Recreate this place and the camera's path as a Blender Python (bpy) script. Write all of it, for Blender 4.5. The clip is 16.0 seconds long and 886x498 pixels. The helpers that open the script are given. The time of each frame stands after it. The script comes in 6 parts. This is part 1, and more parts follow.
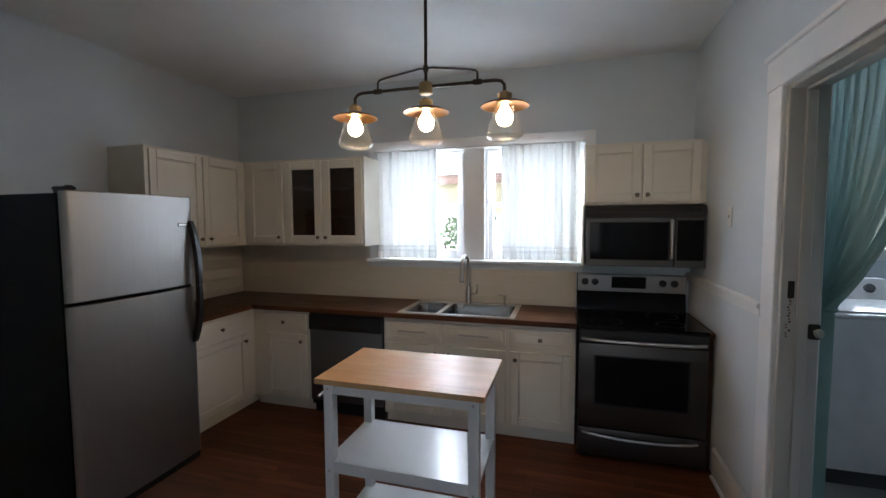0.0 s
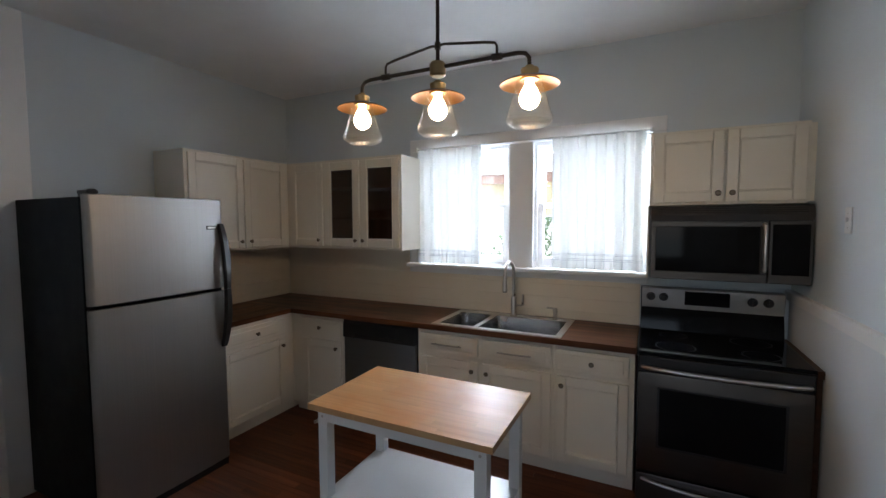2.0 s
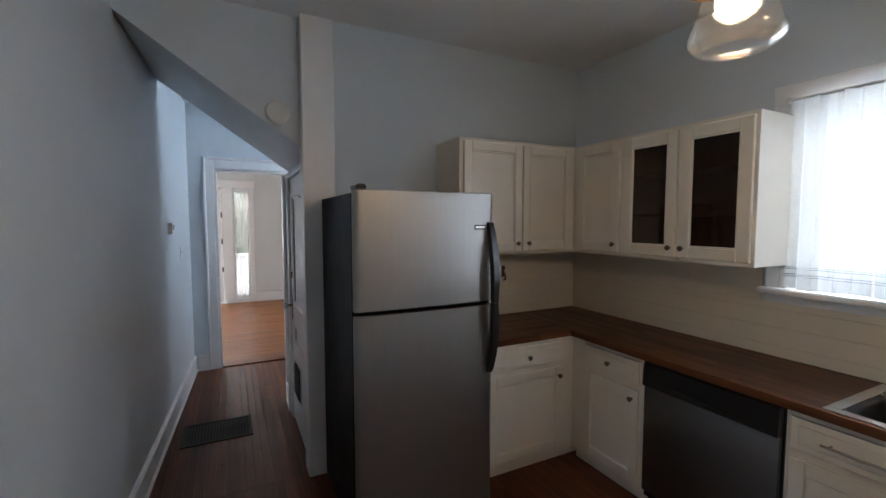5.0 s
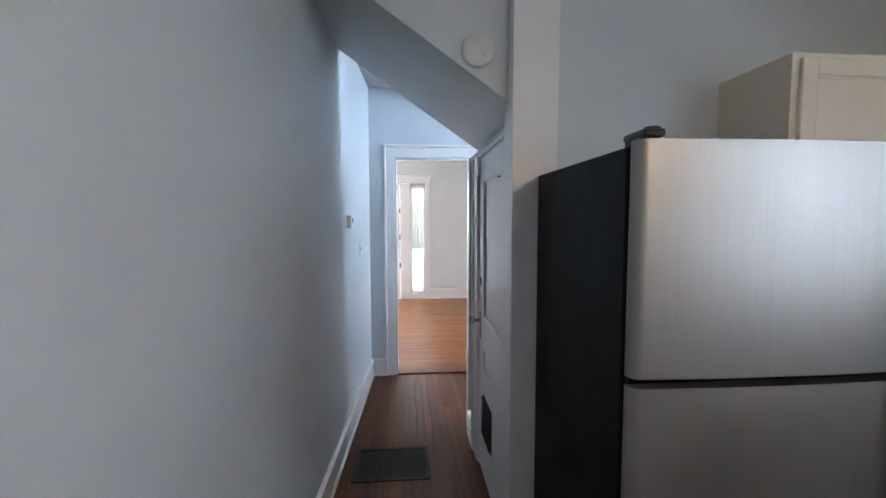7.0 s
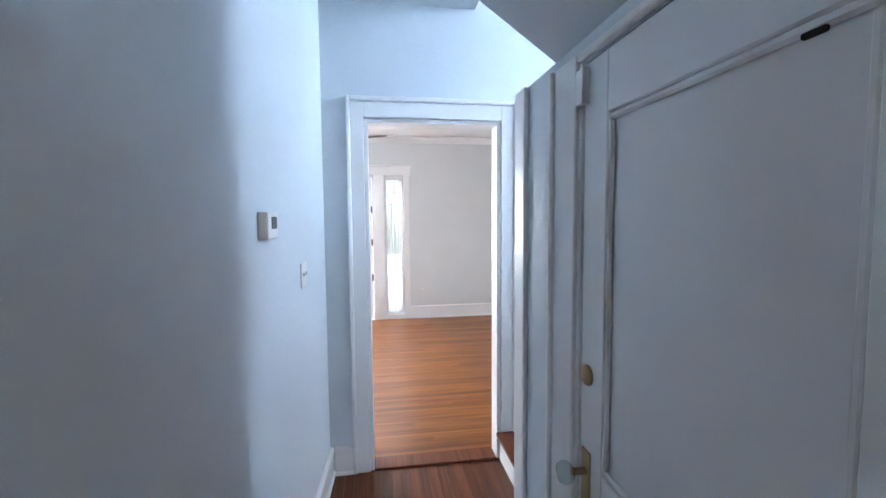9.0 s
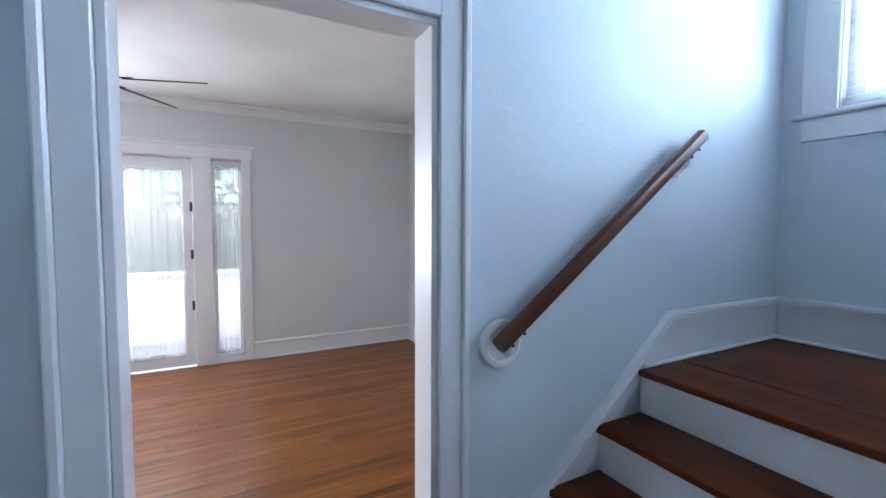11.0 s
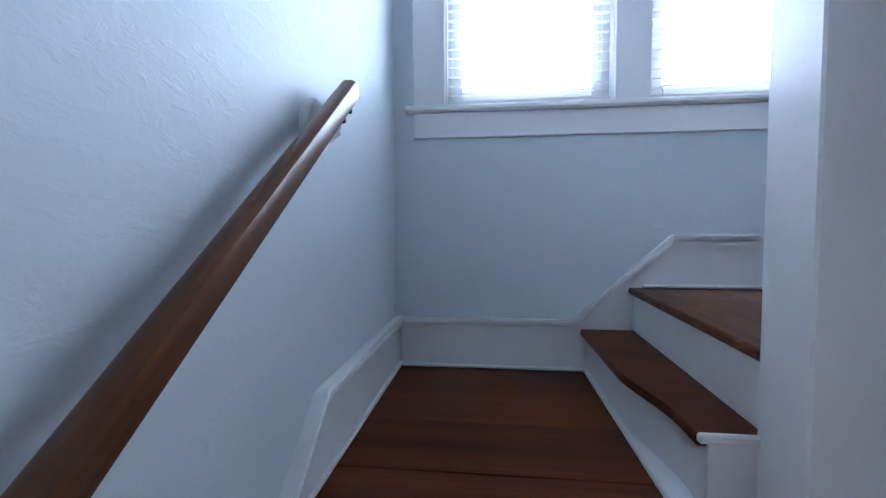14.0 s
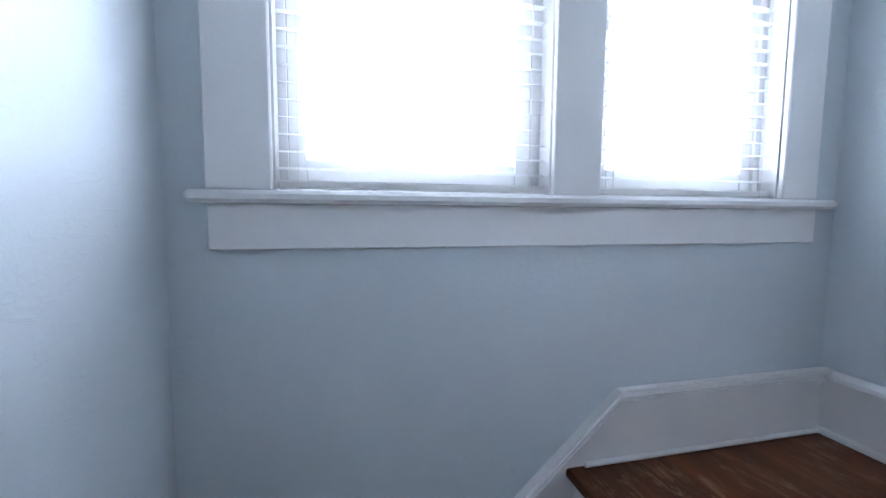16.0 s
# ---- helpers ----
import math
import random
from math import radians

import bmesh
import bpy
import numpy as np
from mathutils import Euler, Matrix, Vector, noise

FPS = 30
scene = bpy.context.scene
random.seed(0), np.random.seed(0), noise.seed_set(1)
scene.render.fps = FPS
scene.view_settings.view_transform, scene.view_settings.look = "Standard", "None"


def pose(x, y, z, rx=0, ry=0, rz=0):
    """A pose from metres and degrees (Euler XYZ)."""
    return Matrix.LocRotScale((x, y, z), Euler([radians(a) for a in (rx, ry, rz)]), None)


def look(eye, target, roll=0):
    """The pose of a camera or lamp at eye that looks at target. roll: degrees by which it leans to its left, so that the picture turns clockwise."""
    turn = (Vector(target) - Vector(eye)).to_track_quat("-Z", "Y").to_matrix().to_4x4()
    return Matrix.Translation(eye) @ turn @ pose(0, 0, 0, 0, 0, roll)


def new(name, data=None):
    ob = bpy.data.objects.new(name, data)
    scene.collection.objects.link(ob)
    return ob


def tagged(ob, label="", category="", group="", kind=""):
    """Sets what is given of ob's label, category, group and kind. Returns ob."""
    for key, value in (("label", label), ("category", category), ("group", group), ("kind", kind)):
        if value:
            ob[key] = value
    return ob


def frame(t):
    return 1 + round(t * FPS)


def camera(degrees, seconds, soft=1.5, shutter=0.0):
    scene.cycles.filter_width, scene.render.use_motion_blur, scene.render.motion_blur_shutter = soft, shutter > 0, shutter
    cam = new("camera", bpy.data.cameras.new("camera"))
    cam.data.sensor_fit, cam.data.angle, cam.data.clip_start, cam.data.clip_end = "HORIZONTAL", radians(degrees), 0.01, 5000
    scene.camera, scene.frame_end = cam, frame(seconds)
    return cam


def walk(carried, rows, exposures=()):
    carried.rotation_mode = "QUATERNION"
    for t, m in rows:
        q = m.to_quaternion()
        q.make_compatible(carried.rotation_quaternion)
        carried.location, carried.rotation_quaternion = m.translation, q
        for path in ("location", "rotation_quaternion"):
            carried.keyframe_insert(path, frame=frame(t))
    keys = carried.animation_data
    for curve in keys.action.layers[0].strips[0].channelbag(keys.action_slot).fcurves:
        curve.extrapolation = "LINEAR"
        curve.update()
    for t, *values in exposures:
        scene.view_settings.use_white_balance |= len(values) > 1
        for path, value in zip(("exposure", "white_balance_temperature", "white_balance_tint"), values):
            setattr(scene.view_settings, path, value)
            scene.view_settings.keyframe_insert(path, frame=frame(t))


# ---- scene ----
cam = camera(92.5, 16.0)
PATH = [
    (0, (0.066, 0.224, 1.61), (-0.493, 2.14, 1.482), -0.3),
    (0.5, (0.134, 0.321, 1.626), (-0.514, 2.21, 1.5), -0.2),
    (1, (0.163, 0.412, 1.635), (-0.566, 2.27, 1.509), -0.1),
    (1.5, (0.188, 0.498, 1.627), (-0.592, 2.336, 1.503), -0.2),
    (2, (0.196, 0.609, 1.627), (-0.681, 2.403, 1.503), -0.2),
    (2.5, (0.183, 0.7, 1.624), (-0.824, 2.424, 1.505), -0.2),
    (3, (0.152, 0.801, 1.617), (-1.019, 2.418, 1.498), -0.1),
    (3.5, (0.055, 0.914, 1.627), (-1.245, 2.429, 1.505), -0.0),
    (4, (-0.074, 1.018, 1.638), (-1.523, 2.39, 1.512), 0.1),
    (4.5, (-0.241, 1.122, 1.617), (-1.885, 2.255, 1.497), 0.0),
    (5, (-0.42, 1.231, 1.633), (-2.205, 2.122, 1.501), -0.0),
    (7.3, (-1.626, 1.183, 1.581), (-3.616, 1.327, 1.439), -0.1),
    (7.5, (-1.792, 1.162, 1.576), (-3.782, 1.303, 1.434), -0.1),
    (7.7, (-1.95, 1.144, 1.583), (-3.941, 1.282, 1.441), -0.1),
    (8, (-2.15, 1.125, 1.583), (-4.139, 1.284, 1.449), -0.1),
    (8.2, (-2.298, 1.114, 1.578), (-4.284, 1.312, 1.447), -0.1),
    (10.3, (-4.119, 1.232, 1.607), (-6.039, 1.776, 1.467), -0.3),
    (10.5, (-4.216, 1.235, 1.599), (-6.107, 1.872, 1.471), 0.0),
    (10.7, (-4.336, 1.267, 1.572), (-6.172, 2.053, 1.458), 0.2),
    (11, (-4.469, 1.309, 1.556), (-6.232, 2.248, 1.445), 0.2),
    (11.5, (-4.711, 1.442, 1.563), (-6.303, 2.647, 1.452), 0.0),
    (12, (-4.899, 1.519, 1.56), (-6.226, 3.012, 1.458), 0.1),
    (12.5, (-5.016, 1.58, 1.57), (-6.047, 3.291, 1.47), -0.1),
    (13, (-5.108, 1.696, 1.573), (-5.807, 3.567, 1.477), -0.2),
    (13.5, (-5.179, 1.883, 1.584), (-5.633, 3.829, 1.490), -0.3),
    (14, (-5.222, 2.082, 1.588), (-5.449, 4.067, 1.488), -0.2),
    (14.5, (-5.258, 2.337, 1.675), (-5.332, 4.333, 1.574), -0.1),
    (15, (-5.24, 2.566, 1.787), (-5.127, 4.559, 1.661), 0.1),
    (15.5, (-5.227, 2.774, 1.955), (-4.96, 4.75, 1.798), 0.2),
    (16, (-5.275, 2.923, 2.088), (-4.804, 4.859, 1.914), 0.4),
]
EXPOSURES = [(0, 0.46, 6300, 12), (4, 0.55, 6300, 13), (5.2, 0.74, 6250, 12), (7.3, 1.54, 6050, 12), (8.2, 1.78, 6000, 12), (10.4, 1.0, 5500, 11), (11.5, 0.58, 5550, 13), (13, 0.36, 5550, 13), (14.5, 0.62, 5950, 16), (15.5, 0.80, 6150, 18), (16, 0.5, 6350, 18)]
walk(cam, [(t, look(e, g, r)) for t, e, g, r in PATH], EXPOSURES)

# ---- light: an overcast bright day through the windows, two added fills, three warm bulbs ----
world = bpy.data.worlds.new("sky")
scene.world = world
world.use_nodes = True
_wn = world.node_tree.nodes
_sky = _wn.new("ShaderNodeTexSky")
_sky.sky_type, _sky.sun_disc = 'NISHITA', False
_sky.sun_elevation, _sky.sun_rotation = radians(48), radians(150)
world.node_tree.links.new(_sky.outputs[0], _wn["Background"].inputs[0])
_wn["Background"].inputs[1].default_value = 0.15


def lamp(name, kind, m, energy, color, size=None, size_y=None, angle=None):
    d = bpy.data.lights.new(name, kind)
    d.energy, d.color = energy, color
    if size:
        d.shape, d.size, d.size_y = 'RECTANGLE', size, size_y
    if angle:
        d.angle = angle
    ob = new(name, d)
    ob.matrix_world = m
    return ob


lamp("sun", 'SUN', look((6, -10, 14), (0, 0, 0)), 5.0, (1, 0.95, 0.88), angle=radians(0.5))
DAY = (0.77, 0.885, 1.0)
lamp("kitchen_window_skylight", 'AREA', look((-0.7, 4.85, 3.2), (-0.7, 3.0, 1.0)), 190, DAY, 2.6, 1.3)
lamp("kitchen_window_daylight", 'AREA', look((-0.7, 4.07, 1.75), (-0.7, 0, 1.9)), 80, DAY, 1.75, 0.95)
lamp("stair_window_skylight", 'AREA', look((-4.66, 5.15, 2.9), (-4.66, 0, 2.1)), 225, (0.67, 0.83, 1.0), 4.0, 2.4)
# fill through an added, unseen opening; brightens the living room
lamp("living_fill", 'AREA', look((-10.1, -0.85, 1.6), (-6, 0.8, 1.3)), 132, (1, 0.97, 0.92), 1.1, 1.4)
lamp("front_door_skylight", 'AREA', look((-10.9, 0.8, 2.9), (-8.5, 0.9, 0.6)), 70, (1, 0.97, 0.92), 2.0, 1.8)
# soft frontal fill added behind an unseen window opening
lamp("dining_fill", 'AREA', look((0.0, -3.95, 1.6), (0, 3, 1.0)), 9, DAY, 1.6, 1.4)
lamp("laundry_window_skylight", 'AREA', look((2.5, 4.5, 1.9), (2.2, 2, 1.0)), 30, DAY, 0.9, 1.0)


# ---- materials ----
def nodes_of(name):
    m = bpy.data.materials.new(name)
    m.use_nodes = True
    t = m.node_tree
    return m, t, t.nodes["Principled BSDF"]


def mix_rgb(t, fac, a, b, kind='MIX'):
    n = t.nodes.new("ShaderNodeMix")
    n.data_type, n.blend_type = 'RGBA', kind
    for sock, v in ((n.inputs[0], fac), (n.inputs[6], a), (n.inputs[7], b)):
        if isinstance(v, (int, float)):
            sock.default_value = v
        elif isinstance(v, tuple):
            sock.default_value = (*v, 1)
        else:
            t.links.new(v, sock)
    return n.outputs[2]


def coords(t, scale=(1, 1, 1), random_shift=False):
    tc = t.nodes.new("ShaderNodeTexCoord")
    mp = t.nodes.new("ShaderNodeMapping")
    mp.inputs[3].default_value = scale
    src = tc.outputs[3]
    if random_shift:
        oi = t.nodes.new("ShaderNodeObjectInfo")
        mu = t.nodes.new("ShaderNodeVectorMath")
        mu.operation = 'SCALE'
        mu.inputs[0].default_value = (37.0, 53.0, 29.0)
        t.links.new(oi.outputs["Random"], mu.inputs[3])
        ad = t.nodes.new("ShaderNodeVectorMath")
        t.links.new(tc.outputs[3], ad.inputs[0])
        t.links.new(mu.outputs[0], ad.inputs[1])
        src = ad.outputs[0]
    t.links.new(src, mp.inputs[0])
    return mp.outputs[0]


def noise_tex(t, vec, scale, detail=4, rough=0.55, dist=0.0):
    n = t.nodes.new("ShaderNodeTexNoise")
    n.inputs["Scale"].default_value, n.inputs["Detail"].default_value = scale, detail
    n.inputs["Roughness"].default_value, n.inputs["Distortion"].default_value = rough, dist
    t.links.new(vec, n.inputs["Vector"])
    return n.outputs[0]


def ramp(t, fac, lo, hi):
    n = t.nodes.new("ShaderNodeMapRange")
    n.inputs[1].default_value, n.inputs[2].default_value = lo, hi
    t.links.new(fac, n.inputs[0])
    return n.outputs[0]


def bump(t, b, height, strength, dist=0.002):
    n = t.nodes.new("ShaderNodeBump")
    n.inputs["Strength"].default_value, n.inputs["Distance"].default_value = strength, dist
    t.links.new(height, n.inputs["Height"])
    t.links.new(n.outputs[0], b.inputs["Normal"])


def paint(name, color, rough=0.45, tex=0.25, grain=90, stain=0.06, spec=0.4):
    """Brushed or rolled paint: fine relief, a slow drift of tone."""
    m, t, b = nodes_of(name)
    v = coords(t)
    big = noise_tex(t, v, 1.7, 3)
    fine = noise_tex(t, v, grain, 3)
    dark = tuple(c * (1 - 2.2 * stain) for c in color)
    c1 = mix_rgb(t, ramp(t, big, 0.3, 0.72), dark, color)
    c2 = mix_rgb(t, ramp(t, noise_tex(t, v, 14, 5), 0.55, 0.8), c1, tuple(c * (1 - stain) for c in color))
    t.links.new(c2, b.inputs["Base Color"])
    b.inputs["Roughness"].default_value = rough
    b.inputs["Specular IOR Level"].default_value = spec
    bump(t, b, fine, tex, 0.0015)
    return m


def stucco(name, color):
    """Wall paint over hand-worked plaster: orange peel with larger trowel ripples."""
    m, t, b = nodes_of(name)
    v = coords(t)
    vs = coords(t, (1, 1, 2.6))
    peel = noise_tex(t, v, 75, 3)
    trowel = noise_tex(t, vs, 9, 5, 0.65, 1.2)
    c = mix_rgb(t, ramp(t, noise_tex(t, v, 1.3, 3), 0.3, 0.7), tuple(x * 0.93 for x in color), color)
    t.links.new(c, b.inputs["Base Color"])
    b.inputs["Roughness"].default_value = 0.5
    b.inputs["Specular IOR Level"].default_value = 0.35
    ad = t.nodes.new("ShaderNodeMath")
    ad.operation = 'MULTIPLY_ADD'
    t.links.new(ramp(t, trowel, 0.52, 0.75), ad.inputs[0])
    ad.inputs[1].default_value = 1.6
    t.links.new(peel, ad.inputs[2])
    bump(t, b, ad.outputs[0], 0.20, 0.003)
    return m


def wood(name, light, dark, axis=0, rough=0.3, per_piece=True, width=26, spread=0.5, spec=0.45, wear=0.0, blotch=None):
    m, t, b = nodes_of(name)
    b.inputs["Specular IOR Level"].default_value = spec
    sc = [width, width, width]
    sc[axis] = width * 0.055
    v = coords(t, tuple(sc), per_piece)
    g = noise_tex(t, v, 1.0, 6, 0.6, 0.0)
    sc2 = [width * 7] * 3
    sc2[axis] = width * 0.1
    pores = noise_tex(t, coords(t, tuple(sc2), per_piece), 1.0, 2)
    c = mix_rgb(t, ramp(t, g, 0.3, 0.72), dark, light)
    c = mix_rgb(t, ramp(t, pores, 0.5, 1.1), c, tuple(x * 0.6 for x in dark))
    if per_piece:
        oi = t.nodes.new("ShaderNodeObjectInfo")
        k = t.nodes.new("ShaderNodeMapRange")
        k.inputs[3].default_value, k.inputs[4].default_value = 1 - spread, 1 + 0.35 * spread
        t.links.new(oi.outputs["Random"], k.inputs[0])
        hs = t.nodes.new("ShaderNodeHueSaturation")
        t.links.new(k.outputs[0], hs.inputs["Value"])
        t.links.new(c, hs.inputs["Color"])
        c = hs.outputs[0]
    if blotch:
        c = mix_rgb(t, ramp(t, noise_tex(t, coords(t, (1, 1.6, 1)), 4.2, 3, 0.5, 0.4), 0.46, 0.72), c, blotch)
    if wear:
        sc3 = [34, 34, 34]
        sc3[axis] = 9
        rub = noise_tex(t, coords(t, tuple(sc3)), 1.0, 5, 0.7, 0.6)
        where = noise_tex(t, coords(t), 3.2, 2)
        k = t.nodes.new("ShaderNodeMath")
        k.operation = 'MULTIPLY'
        t.links.new(ramp(t, rub, 0.50, 0.70), k.inputs[0])
        t.links.new(ramp(t, where, 0.42, 0.62), k.inputs[1])
        w = t.nodes.new("ShaderNodeMath")
        w.operation = 'MULTIPLY'
        w.inputs[1].default_value = wear
        t.links.new(k.outputs[0], w.inputs[0])
        c = mix_rgb(t, w.outputs[0], c, (0.30, 0.17, 0.10))
    t.links.new(c, b.inputs["Base Color"])
    r = t.nodes.new("ShaderNodeMapRange")
    r.inputs[3].default_value, r.inputs[4].default_value = rough * 0.75, rough * 1.4
    t.links.new(noise_tex(t, coords(t), 3.0, 4), r.inputs[0])
    t.links.new(r.outputs[0], b.inputs["Roughness"])
    return m


def metal(name, color, rough=0.3, axis=2, brushed=True, metallic=1.0):
    m, t, b = nodes_of(name)
    b.inputs["Metallic"].default_value = metallic
    sc = [140, 140, 140]
    sc[axis] = 1.5
    n = noise_tex(t, coords(t, tuple(sc)), 1.0, 3)
    smear = noise_tex(t, coords(t), 4.0, 4)
    c = mix_rgb(t, ramp(t, n, 0.3, 0.7), tuple(x * 0.94 for x in color), color)
    t.links.new(c if brushed else mix_rgb(t, smear, tuple(x * 0.9 for x in color), color), b.inputs["Base Color"])
    r = t.nodes.new("ShaderNodeMapRange")
    r.inputs[3].default_value, r.inputs[4].default_value = rough * 0.8, rough * 1.3
    t.links.new(smear, r.inputs[0])
    t.links.new(r.outputs[0], b.inputs["Roughness"])
    if brushed:
        bump(t, b, n, 0.02, 0.0003)
    return m


def plastic(name, color, rough=0.35, grain=300, tex=0.08):
    m, t, b = nodes_of(name)
    v = coords(t)
    c = mix_rgb(t, ramp(t, noise_tex(t, v, 6, 4), 0.3, 0.75), tuple(x * 0.85 for x in color), color)
    t.links.new(c, b.inputs["Base Color"])
    r = t.nodes.new("ShaderNodeMapRange")
    r.inputs[3].default_value, r.inputs[4].default_value = rough * 0.8, rough * 1.3
    t.links.new(noise_tex(t, v, 9, 3), r.inputs[0])
    t.links.new(r.outputs[0], b.inputs["Roughness"])
    bump(t, b, noise_tex(t, v, grain, 2), tex, 0.0006)
    return m


def thin_glass(name, tint=(1, 1, 1), gloss=0.02, edge=4.0, lit_haze=0.0):
    m, t, b = nodes_of(name)
    t.nodes.remove(b)
    tr = t.nodes.new("ShaderNodeBsdfTransparent")
    tr.inputs[0].default_value = (*tint, 1)
    gl = t.nodes.new("ShaderNodeBsdfGlossy")
    gl.inputs["Roughness"].default_value = gloss
    lw = t.nodes.new("ShaderNodeLayerWeight")
    pw = t.nodes.new("ShaderNodeMath")
    pw.operation = 'POWER'
    pw.inputs[1].default_value = edge
    t.links.new(lw.outputs["Facing"], pw.inputs[0])
    fr = t.nodes.new("ShaderNodeMath")
    fr.operation = 'MULTIPLY_ADD'
    fr.inputs[1].default_value, fr.inputs[2].default_value = 0.55, 0.04
    t.links.new(pw.outputs[0], fr.inputs[0])
    mx = t.nodes.new("ShaderNodeMixShader")
    t.links.new(fr.outputs[0], mx.inputs[0])
    t.links.new(tr.outputs[0], mx.inputs[1])
    t.links.new(gl.outputs[0], mx.inputs[2])
    out = mx.outputs[0]
    # faint white scatter stands in for lamp light refracted in the glass
    if lit_haze:
        tl, md = t.nodes.new("ShaderNodeBsdfTranslucent"), t.nodes.new("ShaderNodeMixShader")
        tl.inputs[0].default_value = (1, 1, 1, 1)
        md.inputs[0].default_value = lit_haze
        t.links.new(out, md.inputs[1])
        t.links.new(tl.outputs[0], md.inputs[2])
        out = md.outputs[0]
    t.links.new(out, t.nodes["Material Output"].inputs[0])
    return m


def sheer(name, color, see=0.25, through_light=0.5, weave=420):
    """Thin cloth: scatters, lets light through, a little see-through between the threads."""
    m, t, b = nodes_of(name)
    t.nodes.remove(b)
    v = coords(t)
    w = noise_tex(t, coords(t, (1, 1, 6)), weave * 0.2, 3)
    col = mix_rgb(t, ramp(t, w, 0.3, 0.7), tuple(c * 0.88 for c in color), color)
    di, tl = t.nodes.new("ShaderNodeBsdfDiffuse"), t.nodes.new("ShaderNodeBsdfTranslucent")
    tr = t.nodes.new("ShaderNodeBsdfTransparent")
    t.links.new(col, di.inputs[0])
    t.links.new(col, tl.inputs[0])
    a, c = t.nodes.new("ShaderNodeMixShader"), t.nodes.new("ShaderNodeMixShader")
    a.inputs[0].default_value, c.inputs[0].default_value = through_light, see
    t.links.new(di.outputs[0], a.inputs[1])
    t.links.new(tl.outputs[0], a.inputs[2])
    t.links.new(a.outputs[0], c.inputs[1])
    t.links.new(tr.outputs[0], c.inputs[2])
    t.links.new(c.outputs[0], t.nodes["Material Output"].inputs[0])
    return m


def glow(name, color, strength):
    m, t, b = nodes_of(name)
    b.inputs["Base Color"].default_value = (*color, 1)
    b.inputs["Emission Color"].default_value = (*color, 1)
    b.inputs["Emission Strength"].default_value = strength
    return m


M_WALL = stucco("blue_grey_wall_paint", (0.61, 0.665, 0.70))
M_WALL_L = stucco("pale_grey_wall_paint", (0.655, 0.672, 0.675))
M_CEIL = paint("ceiling_paint", (0.80, 0.80, 0.79), 0.7, 0.5, 30, 0.05)
M_TRIM = paint("white_trim_paint", (0.78, 0.78, 0.78), 0.32, 0.15, 40, 0.03)
M_CAB = paint("cream_cabinet_paint", (0.76, 0.715, 0.625), 0.38, 0.12, 60, 0.03)
M_CABIN = wood("cabinet_inside_wood", (0.20, 0.085, 0.05), (0.10, 0.04, 0.025), 2, 0.5, False)
M_WAINS = paint("wainscot_paint", (0.70, 0.73, 0.75), 0.4, 0.15, 50, 0.04)
M_SPLASH = paint("backsplash_paint", (0.68, 0.61, 0.50), 0.35, 0.15, 40, 0.04)
M_FLOOR_D = wood("dark_strip_floor", (0.190, 0.062, 0.025), (0.078, 0.024, 0.011), 0, 0.33, True, 26, 0.35, 0.20)
M_FLOOR_L = wood("honey_strip_floor", (0.335, 0.128, 0.032), (0.150, 0.049, 0.012), 1, 0.30, True, 22, 0.34, 0.26)
M_TREAD = wood("stair_tread_wood", (0.165, 0.043, 0.012), (0.060, 0.015, 0.0050), 0, 0.36, True, 11, 0.16, 0.09)
M_WORN = wood("worn_tread_wood", (0.200, 0.068, 0.027), (0.080, 0.025, 0.010), 1, 0.42, True, 11, 0.1, 0.14, 1.0)
M_RAIL = wood("handrail_wood", (0.150, 0.052, 0.019), (0.058, 0.020, 0.008), 1, 0.30, False, 20, 0.5, 0.35)
M_BLOCK = wood("walnut_butcher_block", (0.180, 0.070, 0.030), (0.068, 0.026, 0.012), 0, 0.34, True, 24, 0.6, 0.18)
M_BLOCKY = wood("walnut_butcher_block_cross", (0.180, 0.070, 0.030), (0.068, 0.026, 0.012), 1, 0.34, True, 24, 0.6, 0.18)
M_BIRCH = wood("birch_block", (0.62, 0.40, 0.20), (0.52, 0.315, 0.15), 0, 0.36, True, 9, 0.10, 0.60, 0.0, (0.52, 0.27, 0.11))
M_CART = paint("cart_white_paint", (0.80, 0.80, 0.80), 0.20, 0.04, 60, 0.02, 0.55)
M_STEEL = metal("brushed_stainless", (0.56, 0.55, 0.53), 0.30, 0)
# stainless with the dark room it mirrors put into its colour
M_STEELD = metal("stainless_dark_reflection", (0.098, 0.088, 0.082), 0.36, 0)
M_STEELW = metal("dishwasher_steel", (0.21, 0.21, 0.215), 0.40, 0)
M_STEELV = metal("brushed_stainless_upright", (0.345, 0.335, 0.325), 0.43, 2)
# basin steel darker than the rim: shade in the bowls put into the colour
M_SINK = metal("sink_steel_shaded", (0.33, 0.33, 0.335), 0.25, 0)
M_NICKEL = metal("brushed_nickel", (0.50, 0.47, 0.43), 0.28, 2)
M_BRONZE = metal("dark_bronze", (0.09, 0.07, 0.055), 0.42, 2, False)
M_KNOB = metal("dark_nickel", (0.20, 0.165, 0.13), 0.32, 2, False)
M_BRASS = metal("aged_brass", (0.42, 0.30, 0.16), 0.35, 2, False)
M_COPPER = metal("copper_reflector", (0.50, 0.25, 0.09), 0.34, 2, False)
M_BLACK = plastic("black_plastic", (0.012, 0.012, 0.014), 0.3)
M_FRSIDE = plastic("black_textured_fridge_side", (0.007, 0.008, 0.010), 0.45, 420, 0.35)
M_FRSIDE.node_tree.nodes["Principled BSDF"].inputs["Specular IOR Level"].default_value = 0.09
M_BGLASS = plastic("black_glass", (0.006, 0.006, 0.007), 0.06, 10, 0.0)
